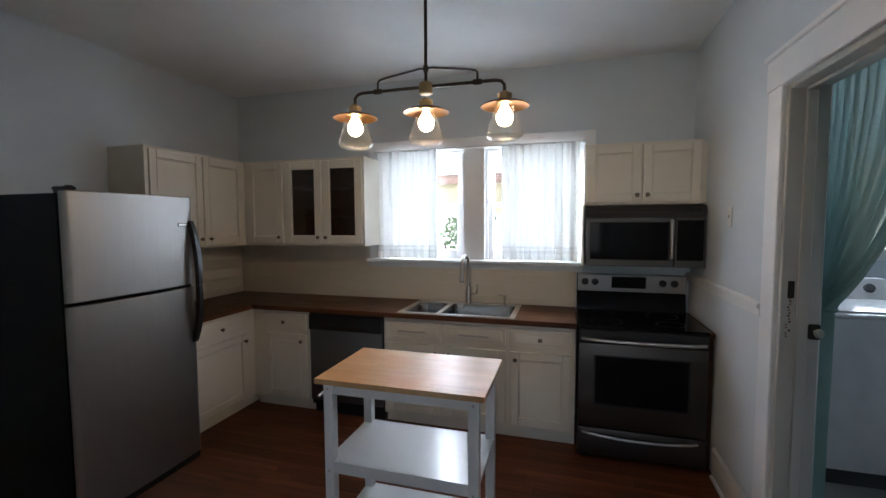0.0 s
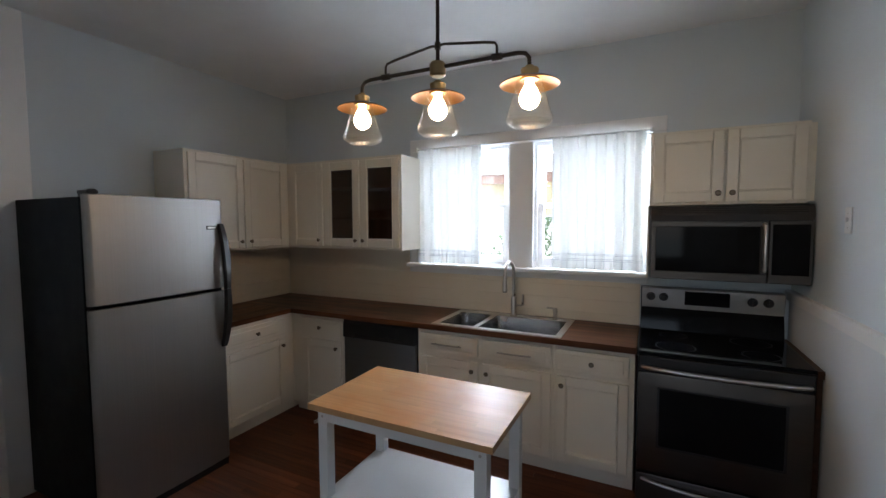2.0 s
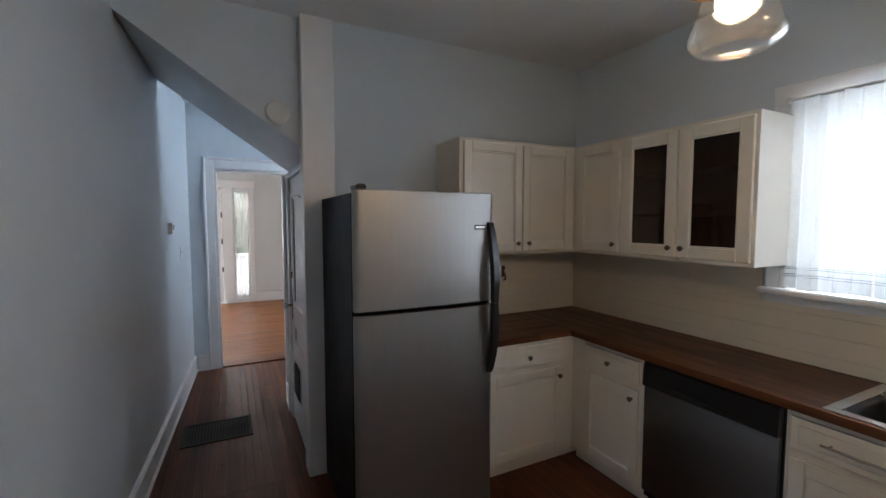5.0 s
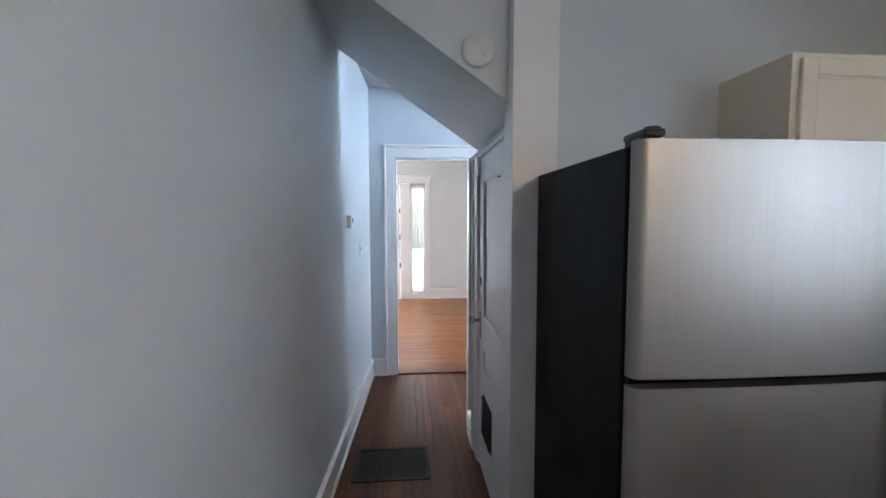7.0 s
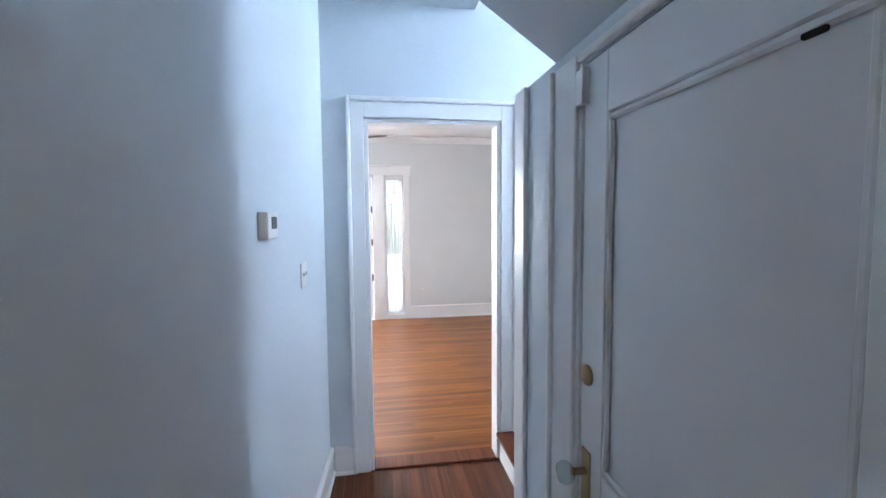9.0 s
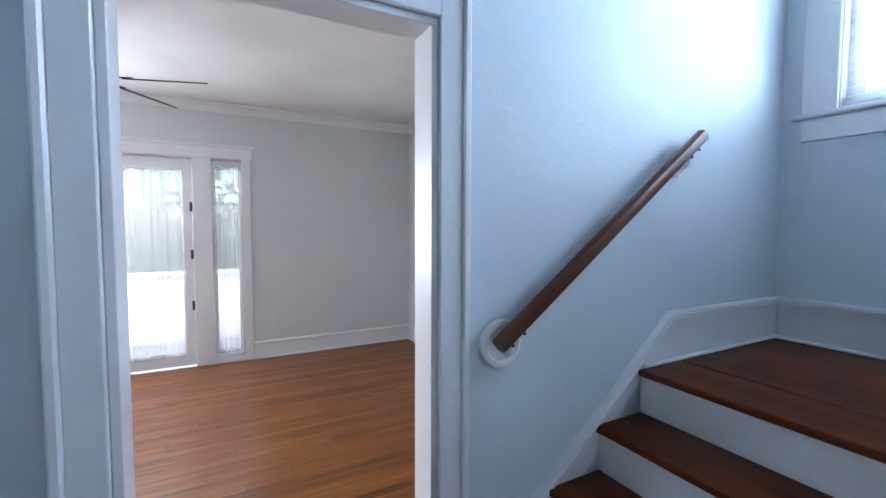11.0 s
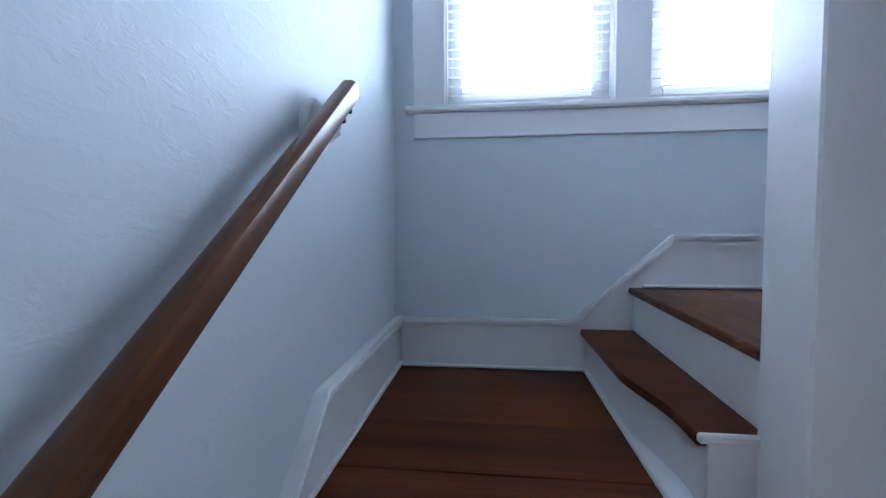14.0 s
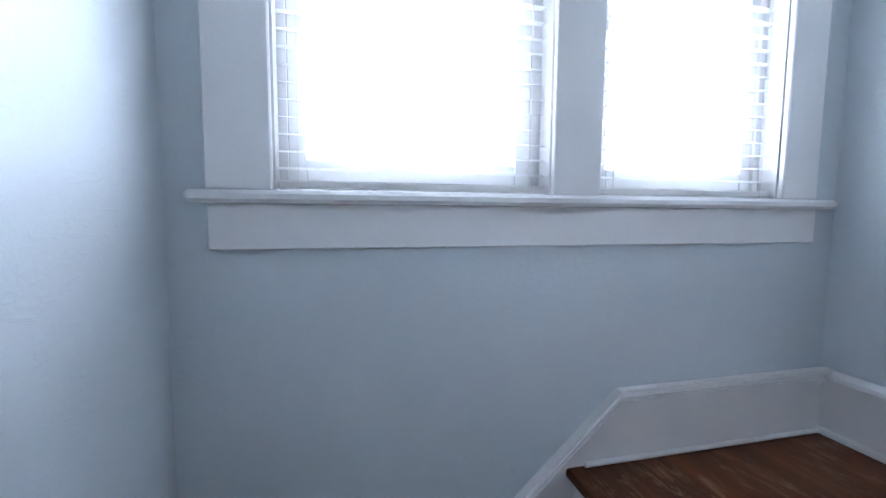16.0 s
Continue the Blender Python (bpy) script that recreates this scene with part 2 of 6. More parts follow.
M_BGLASS.node_tree.nodes["Principled BSDF"].inputs["Specular IOR Level"].default_value = 0.09
M_DGREY = plastic("dark_grey_plastic", (0.05, 0.05, 0.055), 0.4)
M_WPLAST = plastic("white_plastic", (0.72, 0.72, 0.70), 0.35)
M_ENAMEL = plastic("white_enamel", (0.78, 0.78, 0.78), 0.18, 60, 0.03)
M_GRATE = metal("dark_grate_metal", (0.05, 0.045, 0.04), 0.5, 0, False)
M_REG = plastic("dark_register_paint", (0.022, 0.017, 0.015), 0.6)
M_PANE = thin_glass("window_glass")
# last value adds the bulb-lit haze to otherwise clear glass
M_LGLASS = thin_glass("lamp_glass", (0.96, 0.97, 0.97), 0.05, 2.2, 0.008)
M_CABGL = thin_glass("cabinet_glass", (0.75, 0.74, 0.72), 0.02)
M_CURT = sheer("white_linen", (0.66, 0.66, 0.64), 0.03, 0.10)
M_STRIPE = sheer("grey_stripe_linen", (0.42, 0.44, 0.48), 0.08)
M_SHEER = sheer("white_sheer", (0.88, 0.87, 0.85), 0.55)
M_TEAL = sheer("teal_cotton", (0.44, 0.62, 0.60), 0.14)
M_BLIND = sheer("white_blind_vinyl", (0.85, 0.86, 0.87), 0.0)
M_BULB = glow("warm_bulb", (1.0, 0.68, 0.38), 56.0)
M_JAMB = paint("worn_jamb_paint", (0.52, 0.50, 0.46), 0.4, 0.4, 25, 0.10)
M_SIDING = paint("tan_siding_paint", (0.62, 0.52, 0.33), 0.7, 0.3, 40, 0.06)
M_WHITESIDE = paint("pale_siding_paint", (0.75, 0.74, 0.70), 0.7, 0.3, 40, 0.06)
M_FASCIA = paint("brown_fascia_paint", (0.20, 0.12, 0.09), 0.6, 0.3, 40, 0.08)
M_ROOF = paint("pale_roofing", (0.55, 0.53, 0.50), 0.85, 0.8, 60, 0.10)
M_LEAF = plastic("leaf_green", (0.06, 0.12, 0.03), 0.5, 40, 0.2)
M_BARK = plastic("bark", (0.10, 0.07, 0.05), 0.8, 40, 0.6)
M_GRASS = paint("lawn", (0.07, 0.12, 0.035), 0.9, 1.0, 30, 0.15)
M_CONC = paint("porch_concrete", (0.45, 0.44, 0.42), 0.8, 0.6, 60, 0.08)
# near-black for floor joints and for shade inside slots, register and grip
M_GAP_DARK = plastic("dark_gap", (0.015, 0.012, 0.010), 0.8)


# ---- mesh helpers ----
def bx(bm, x0, x1, y0, y1, z0, z1, bev=0.0, seg=1, m=None):
    """A box added to bm, with softened edges."""
    r = bmesh.ops.create_cube(bm, size=1.0)
    vs = r["verts"]
    for v in vs:
        v.co = Vector(((x0 + x1) / 2 + v.co.x * (x1 - x0), (y0 + y1) / 2 + v.co.y * (y1 - y0), (z0 + z1) / 2 + v.co.z * (z1 - z0)))
    if bev:
        es = {e for v in vs for e in v.link_edges}
        g = bmesh.ops.bevel(bm, geom=list(es), offset=bev, segments=seg, affect='EDGES', profile=0.6)
        vs = list({v for f in g["faces"] for v in f.verts} | {v for v in vs if v.is_valid})
    if m is not None:
        bmesh.ops.transform(bm, matrix=m, verts=vs)
    return vs


def box(x0, x1, y0, y1, z0, z1, bev=0.0, seg=1):
    bm = bmesh.new()
    bx(bm, min(x0, x1), max(x0, x1), min(y0, y1), max(y0, y1), min(z0, z1), max(z0, z1), bev, seg)
    return bm


def boxes(*rows, bev=0.0):
    bm = bmesh.new()
    for r in rows:
        bx(bm, *r, bev)
    return bm


def cyl(bm, a, b, r0, r1=None, n=16, caps=True):
    a, b = Vector(a), Vector(b)
    d = b - a
    m = Matrix.Translation((a + b) / 2) @ d.to_track_quat('Z', 'Y').to_matrix().to_4x4()
    return bmesh.ops.create_cone(bm, cap_ends=caps, segments=n, radius1=r0, radius2=r0 if r1 is None else r1, depth=d.length, matrix=m)["verts"]


def lathe(bm, profile, at=(0, 0, 0), n=24, m=None):
    """profile: (radius, height) pairs turned about z."""
    rings = []
    for r, z in profile:
        rings.append([bm.verts.new((r * math.cos(2 * math.pi * i / n), r * math.sin(2 * math.pi * i / n), z)) for i in range(n)])
    for p, q in zip(rings, rings[1:]):
        for i in range(n):
            bm.faces.new((p[i], p[(i + 1) % n], q[(i + 1) % n], q[i]))
    vs = [v for ring in rings for v in ring]
    mm = Matrix.Translation(at) @ (m if m is not None else Matrix())
    bmesh.ops.transform(bm, matrix=mm, verts=vs)
    return vs


def tube(bm, pts, r, n=10):
    """A round bar along a line of points."""
    pts = [Vector(p) for p in pts]
    rings = []
    for i, p in enumerate(pts):
        d = (pts[min(i + 1, len(pts) - 1)] - pts[max(i - 1, 0)]).normalized()
        u = d.orthogonal().normalized() if i == 0 else (u - d * u.dot(d)).normalized()
        w = d.cross(u)
        rings.append([bm.verts.new(p + r * (math.cos(2 * math.pi * k / n) * u + math.sin(2 * math.pi * k / n) * w)) for k in range(n)])
    for p, q in zip(rings, rings[1:]):
        for k in range(n):
            bm.faces.new((p[k], p[(k + 1) % n], q[(k + 1) % n], q[k]))
    bm.faces.new(rings[0][::-1])
    bm.faces.new(rings[-1])


def prism(poly, axis, lo, hi):
    """A polygon in the two other axes (in x, y, z order), pushed from lo to hi along axis."""
    bm = bmesh.new()

    def at(p, w):
        c = list(p)
        c.insert(axis, w)
        return bm.verts.new(c)
    a, b = [at(p, lo) for p in poly], [at(p, hi) for p in poly]
    n = len(poly)
    bm.faces.new(a)
    bm.faces.new(b[::-1])
    for i in range(n):
        bm.faces.new((a[i], b[i], b[(i + 1) % n], a[(i + 1) % n]))
    bmesh.ops.recalc_face_normals(bm, faces=bm.faces)
    return bm


def mesh_of(name, bm, mat, smooth=False):
    bmesh.ops.recalc_face_normals(bm, faces=bm.faces)
    me = bpy.data.meshes.new(name)
    bm.to_mesh(me)
    bm.free()
    me.materials.append(mat)
    if smooth:
        me.shade_smooth()
        me.set_sharp_from_angle(angle=radians(35))
    return me


def part(name, bm, mat, parent=None, label="", smooth=False):
    ob = new(name, mesh_of(name, bm, mat, smooth))
    if parent is not None:
        ob.parent = parent
        ob.matrix_parent_inverse = parent.matrix_basis.inverted()
    if label:
        ob["label"] = label
    return ob


def thing(name, at, label, category, group=""):
    ob = new(name)
    ob.empty_display_size = 0.05
    ob.location = at
    ob.matrix_basis = Matrix.Translation(at)
    return tagged(ob, label, category, group)


def structure(name, bm, mat, label, category=""):
    return tagged(part(name, bm, mat), label, category, kind="structure")


# ---- the plan ----
KW, KE, KN, KC = -3.15, 0.975, 3.84, 2.866      # kitchen: west, east, north faces, ceiling
HS, HN = 0.82, 1.665                            # hall: south and north faces
WX, WL = -5.67, -5.79                           # wall between hall and living room
SN, SE, SC = 4.03, -3.62, 4.3                   # stair: north, east faces, ceiling
PX0, PX1 = -4.52, -4.42                         # wall between the two flights
LW, LN, LS, LC = -9.79, 3.62, -1.6, 2.87        # living room
DS = -3.8                                       # south end of the kitchen's open side; unseen, set far to dim reflections
DX = -1.25                                      # where that side begins
OUT = 0.16

# kitchen window and stair window openings
KW0, KW1, KZ0, KZ1 = -1.59, 0.185, 1.26, 2.235
SW0, SW1, SZ0, SZ1 = -5.43, -3.88, 2.130, 3.60


def wall_with_holes(name, axis, lo, hi, u0, u1, z0, z1, holes, mat, label):
    """A wall across axis (0 or 1) from lo to hi with rectangular openings (u0, u1, z0, z1)."""
    us = sorted({u0, u1, *[h[0] for h in holes], *[h[1] for h in holes]})
    zs = sorted({z0, z1, *[h[2] for h in holes], *[h[3] for h in holes]})
    bm = bmesh.new()
    for i in range(len(us) - 1):
        for j in range(len(zs) - 1):
            cu, cz = (us[i] + us[i + 1]) / 2, (zs[j] + zs[j + 1]) / 2
            if any(h[0] < cu < h[1] and h[2] < cz < h[3] for h in holes):
                continue
            if axis == 1:
                bx(bm, us[i], us[i + 1], lo, hi, zs[j], zs[j + 1])
            else:
                bx(bm, lo, hi, us[i], us[i + 1], zs[j], zs[j + 1])
    bmesh.ops.remove_doubles(bm, verts=bm.verts, dist=1e-5)
    seen, dead = {}, []
    for f in bm.faces:
        k = tuple(round(c, 4) for c in f.calc_center_median())
        if k in seen:
            dead += [f, seen[k]]
        seen[k] = f
    bmesh.ops.delete(bm, geom=list(set(dead)), context='FACES')
    return structure(name, bm, mat, label, "wall")


wall_with_holes("wall_kitchen_north", 1, KN, KN + OUT, KW - 0.12, KE + 0.14, 0, KC + 0.1,
                [(KW0, KW1, KZ0, KZ1)], M_WALL, "pale blue grey painted kitchen wall with a double window")
DOOR_E = (1.35, 2.43, 0.0, 2.19)
wall_with_holes("wall_kitchen_east", 0, KE, KE + 0.14, DS, KN, 0, KC + 0.1, [DOOR_E], M_WALL,
                "pale blue grey painted wall with a cased laundry doorway")
structure("wall_kitchen_west", box(KW - 0.12, KW, HN, KN, 0, KC + 0.1), M_WALL, "pale blue grey painted wall behind the refrigerator", "wall")
ZS0, ZS1 = 2.65, 2.062    # soffit's height at the hall's south and north side


def soffit_z(y):
    return ZS0 + (ZS1 - ZS0) * (y - HS) / (HN - HS)


def hall_y(x):
    return 0.835 - 0.05 * (x - WX)


HB = 0.69                       # hidden south edge of what meets that wall
structure("wall_over_hall_opening", prism([(HB, KC + 0.1), (HB, soffit_z(HB)), (HN, soffit_z(HN)), (HN, KC + 0.1)], 0, KW - 0.17, KW - 0.05),
          M_WALL, "painted wall over the hall with a slanted lower edge", "wall")
structure("wall_hall_south", prism([(WX, hall_y(WX) - 0.14), (DX, hall_y(DX) - 0.14), (DX, hall_y(DX)), (WX, hall_y(WX))], 2, 0, SC), M_WALL, "pale blue grey textured wall along the hall", "wall")
structure("wall_dining_west", box(DX - 0.14, DX, DS, HS - 0.30, 0, KC + 0.1), M_WALL, "plain painted wall", "wall")
# unseen wall; its opening only lets the added fill in
wall_with_holes("wall_dining_south", 1, DS - 0.14, DS, DX - 0.14, KE + 0.14, 0, KC + 0.1, [(-0.8, 0.8, 0.9, 2.3)], M_WALL, "plain painted unseen wall with an added window opening")
CD0, CD1, CDZ = -4.05, -3.29, 1.965
wall_with_holes("wall_hall_north", 1, HN, HN + 0.12, -4.515, KW - 0.12, 0, 2.03, [(CD0, CD1, 0, CDZ)], M_WALL, "painted hall wall with a closet door")
structure("wall_between_flights", box(PX0, PX1, 1.80, 3.02, 0, SC), M_WALL, "pale blue grey textured wall between two stair flights", "wall")
LD0, LD1, LDZ = 1.086, 1.923, 2.190
wall_with_holes("wall_stair_west", 0, WL, WX, LS, SN + OUT, 0, SC, [(LD0, LD1, 0, LDZ)], M_WALL, "pale blue textured wall beside the stair")
wall_with_holes("wall_stair_north", 1, SN, SN + OUT, WX, SE + 0.12, 0, SC, [(SW0, SW1, SZ0, SZ1)], M_WALL, "pale blue grey wall with a double window over the landing")
structure("wall_stair_east", box(SE, SE + 0.12, HN + 0.12, SN, 0, SC), M_WALL, "pale blue grey painted stair wall", "wall")
structure("wall_well_east", box(KW - 0.28, KW - 0.12, 0.60, HN + 0.12, KC + 0.1, SC), M_WALL, "plain painted wall above the hall", "wall")
structure("ceiling_kitchen", box(KW - 0.12, KE + 0.14, DS - 0.14, KN + OUT, KC + 0.004, KC + 0.1), M_CEIL, "dull white painted kitchen ceiling", "ceiling")
structure("ceiling_stair", box(WX, SE + 0.5, HS - 0.26, SN + OUT, SC, SC + 0.1), M_CEIL, "white painted stairwell ceiling", "ceiling")

# underside of the upper flight above the hall, and the flat ceiling beyond it
SX = -4.27
bm = prism([(HB, soffit_z(HB)), (HN + 0.12, soffit_z(HN + 0.12)), (HN + 0.12, soffit_z(HN + 0.12) + 0.16), (HB, soffit_z(HB) + 0.16)], 0, SX, KW - 0.17)
structure("ceiling_soffit", bm, M_WALL, "slanted blue grey underside of the upper stair flight", "ceiling")
structure("ceiling_hall_west", box(WX, SX - 0.002, HB, HN + 0.10, KC, KC + 0.12), M_WALL, "flat pale blue grey ceiling at the hall end", "ceiling")

# living room shell
# first opening is unseen, added to let the fill through
wall_with_holes("wall_living_west", 0, LW - 0.16, LW, LS, LN + 0.14, 0, LC + 0.1, [(-1.4, -0.3, 0.85, 2.3), (0.16, 1.08, 0, 2.27), (1.27, 1.56, 0.06, 2.27)], M_WALL_L,
                "pale grey painted wall with a glazed front door")
structure("wall_living_north", box(LW, WL, LN, LN + 0.14, 0, LC + 0.1), M_WALL_L, "pale grey painted living room wall", "wall")
wall_with_holes("wall_living_south", 1, LS - 0.14, LS, LW - 0.16, WL, 0, LC + 0.1, [], M_WALL_L, "plain painted living room wall")
structure("ceiling_living", box(LW - 0.16, WL, LS - 0.14, LN + 0.14, LC, LC + 0.1), M_CEIL, "white painted living room ceiling", "ceiling")

# laundry room shell
wall_with_holes("wall_laundry_north", 1, 4.25, 4.39, KE + 0.14, 3.5, -0.1, 2.6, [(2.18, 2.95, 1.30, 2.15)], M_WALL, "plain laundry wall with a window")
structure("wall_laundry_east", box(3.5, 3.64, 0.6, 4.39, -0.1, 2.6), M_WALL, "plain laundry wall", "wall")
structure("wall_laundry_south", box(KE + 0.14, 3.64, 0.46, 0.6, -0.1, 2.6), M_WALL, "plain laundry wall", "wall")
structure("ceiling_laundry", prism([(0.46, 2.6), (4.39, 2.42), (4.39, 2.56), (0.46, 2.74)], 0, KE + 0.14, 3.64), M_CEIL, "grey board ceiling of the laundry", "ceiling")
structure("floor_laundry", box(KE + 0.14, 3.64, 0.46, 4.39, -0.06, -0.004), plastic("grey_vinyl_floor", (0.30, 0.29, 0.27), 0.4), "grey vinyl laundry floor", "floor")
structure("door_sill", box(KE, KE + 0.14, 1.35, 2.43, -0.03, 0.006), M_FLOOR_D, "dark wooden doorway sill", "floor")

# ---- trim: casings, skirtings, jambs ----
def trim(name, bm, label, mat=None, category="trim"):
    return structure(name, bm, mat or M_TRIM, label, category)


def skirting(name, axis, face, sign, u0, u1, z=0.0, h=0.175, label="white painted tall baseboard"):
    """A board with a moulded cap and a quarter round at its foot, along a wall face."""
    prof = [(0, 0), (0.030, 0), (0.030, 0.010), (0.026, 0.018), (0.018, 0.022), (0.018, h - 0.035), (0.024, h - 0.030), (0.024, h - 0.014), (0.012, h - 0.004), (0.006, h), (0, h)]
    if axis == 1:
        return trim(name, prism([(face + sign * d, z + q) for d, q in prof], 0, u0, u1), label, category="baseboard")
    return trim(name, prism([(face + sign * d, z + q) for d, q in prof], 1, u0, u1), label, category="baseboard")


hall_base = skirting("baseboard", 1, hall_y(WX), 1, WX, DX)
for v in hall_base.data.vertices:
    v.co.y += hall_y(v.co.x) - hall_y(WX)
skirting("baseboard", 0, KE, -1, 2.57, 3.15, 0, 0.20)
skirting("baseboard", 1, HN, -1, -4.44, -4.205, 0, 0.17)
skirting("baseboard", 0, LW, 1, 1.66, LN, 0, 0.20)
skirting("baseboard", 1, LN, -1, LW, WL, 0, 0.20)
skirting("baseboard", 0, WX, 1, hall_y(WX) + 0.031, LD0 - 0.111, 0, 0.175)
skirting("baseboard", 0, LW, 1, LS, 0.05, 0, 0.20)


def cove(name, axis, face, sign, u0, u1, z, s=0.09, label="white crown moulding"):
    prof = [(0, 0), (0, -s), (0.012, -s), (0.020, -s * 0.8), (s * 0.45, -s * 0.42), (s * 0.85, -0.022), (s, -0.014), (s, 0)]
    return trim(name, prism([(face + sign * d, z + q) for d, q in prof], 0 if axis == 1 else 1, u0, u1), label)


cove("crown_moulding", 0, LW, 1, LS, LN, LC)
cove("crown_moulding", 1, LN, -1, LW, WL, LC)
cove("crown_moulding", 0, WL, -1, LS, LN, LC)

# doorway to the living room: flat boards with a raised back band, jamb boards
for side, x in ((1, WX), (-1, WL)):
    t0, t1 = (x, x + 0.022) if side > 0 else (x - 0.022, x)
    b0, b1 = (x, x + 0.036) if side > 0 else (x - 0.036, x)
    trim("door_casing", boxes((t0, t1, LD0 - 0.084, LD0 - 0.006, 0, LDZ + 0.100), (t0, t1, LD1 + 0.006, LD1 + 0.084, 0, LDZ + 0.100),
                              (t0, t1, LD0 - 0.006, LD1 + 0.006, LDZ + 0.006, LDZ + 0.100), bev=0.003), "white painted flat door casing")
    trim("door_casing_band", boxes((b0, b1, LD0 - 0.110, LD0 - 0.084, 0, LDZ + 0.13), (b0, b1, LD1 + 0.084, LD1 + 0.110, 0, LDZ + 0.13),
                                   (b0, b1, LD0 - 0.084, LD1 + 0.084, LDZ + 0.100, LDZ + 0.13), bev=0.006), "white raised band round a door casing")
trim("door_jamb", boxes((WL - 0.004, WX + 0.004, LD0 - 0.004, LD0 + 0.018, 0, LDZ - 0.018), (WL - 0.004, WX + 0.004, LD1 - 0.018, LD1 + 0.004, 0, LDZ - 0.018),
                        (WL - 0.004, WX + 0.004, LD0 - 0.004, LD1 + 0.004, LDZ - 0.018, LDZ + 0.004), bev=0.002), "white painted door lining")
structure("door_sill", box(WL - 0.01, WX + 0.012, LD0 + 0.02, LD1 - 0.02, -0.02, 0.012, 0.006), M_FLOOR_D, "dark wooden threshold", "floor")

# the broad white upright between refrigerator and hall, and the corner boards of the stair
trim("corner_post", box(KW - 0.125, KW + 0.024, 1.632, 1.825, 0, KC, 0.004), "broad white painted upright board beside the refrigerator")
trim("corner_post_stair", boxes((-4.535, -4.44, HN - 0.018, HN, 0, 2.03), (-4.535, -4.515, HN, HN + 0.135, 0, 2.0), bev=0.004), "white painted corner boards at the foot of the stair")
trim("stair_end_post", box(-4.652, PX1, 2.90, 3.050, 0.0, SC, 0.005), "white painted end boards of the wall between flights")

# closet door in the hall
for r in ((CD0 - 0.13, CD0 - 0.004, 1.99), (CD1 + 0.004, CD1 + 0.115, 1.99)):
    trim("closet_casing", box(r[0], r[1], HN - 0.022, HN, 0, r[2], 0.004), "white painted closet door casing")
    trim("closet_casing_band", box(r[0] - 0.022 if r[0] < CD0 - 0.1 else r[1], r[0] if r[0] < CD0 - 0.1 else r[1] + 0.02, HN - 0.034, HN, 0, r[2], 0.005), "white raised band of the closet casing")
trim("closet_casing", box(CD0 - 0.004, CD1 + 0.004, HN - 0.020, HN, CDZ + 0.004, 1.99, 0.004), "white painted closet head casing")
trim("closet_jamb", boxes((CD0 - 0.004, CD0 + 0.012, HN - 0.012, HN + 0.122, 0, CDZ), (CD1 - 0.012, CD1 + 0.004, HN - 0.012, HN + 0.122, 0, CDZ)), "white closet door lining")


def panel_door(name, x0, x1, y, z0, z1, panels, mat, label, thick=0.036):
    """A framed door in the x-z plane whose show face looks to -y at y: stiles, rails, sunken panels with moulded edges."""
    d = thing(name, ((x0 + x1) / 2, y, z0), label, "door")
    st = 0.105
    part("stile", box(x0, x0 + st, y, y + thick, z0, z1, 0.003), mat, d)
    part("stile", box(x1 - st, x1, y, y + thick, z0, z1, 0.003), mat, d)
    zs = [z0] + [q for p in panels for q in p] + [z1]
    for i in range(0, len(zs), 2):
        part("rail", box(x0 + st, x1 - st, y, y + thick, zs[i], zs[i + 1], 0.003), mat, d)
    for a, b in panels:
        part("panel", box(x0 + st - 0.006, x1 - st + 0.006, y + 0.014, y + thick - 0.014, a - 0.006, b + 0.006), mat, d)
        bm = bmesh.new()
        for r in ((x0 + st, x1 - st, y + 0.003, y + 0.014, a, a + 0.016), (x0 + st, x1 - st, y + 0.003, y + 0.014, b - 0.016, b),
                  (x0 + st, x0 + st + 0.016, y + 0.003, y + 0.014, a + 0.016, b - 0.016), (x1 - st - 0.016, x1 - st, y + 0.003, y + 0.014, a + 0.016, b - 0.016)):
            bx(bm, *r, 0.005)
        part("panel_moulding", bm, mat, d)
    return d


cd = panel_door("door_closet", CD0 + 0.014, CD1 - 0.014, HN - 0.006, 0.012, CDZ - 0.006, [(0.66, 0.80), (0.98, 1.82)], M_TRIM,
                "white panelled closet door with glass knob and grille, closed")
kx = CD0 + 0.052
bm = bmesh.new()
bx(bm, kx - 0.022, kx + 0.022, HN - 0.011, HN - 0.006, 0.84, 1.01, 0.003)
part("lock_plate", bm, M_BRASS, cd, "aged brass lock plate")
bm = bmesh.new()
cyl(bm, (kx, HN - 0.011, 0.955), (kx, HN - 0.045, 0.955), 0.009)
part("knob_shank", bm, M_BRASS, cd, smooth=True)
bm = bmesh.new()
lathe(bm, [(0.0, 0.0), (0.016, 0.0), (0.027, 0.012), (0.029, 0.022), (0.024, 0.034), (0.0, 0.040)], (kx, HN - 0.043, 0.955), 12, pose(0, 0, 0, 90))
part("door_knob", bm, thin_glass("knob_glass", (0.8, 0.85, 0.85), 0.05), cd, "faceted glass door knob")
bm = bmesh.new()
lathe(bm, [(0.0, 0.0), (0.026, 0.0), (0.026, 0.006), (0.018, 0.012), (0.0, 0.014)], (kx, HN - 0.006, 1.20), 16, pose(0, 0, 0, 90))
part("deadbolt", bm, M_BRASS, cd, "round brass deadbolt", True)
g = part("grille", box(-3.885, -3.585, HN - 0.012, HN - 0.005, 0.27, 0.555, 0.003), M_TRIM, cd, "metal air grille")
# dark sheet painted as the shade behind the slats
part("grille_shade", box(-3.867, -3.603, HN - 0.0145, HN - 0.0125, 0.288, 0.537), M_GAP_DARK, g)
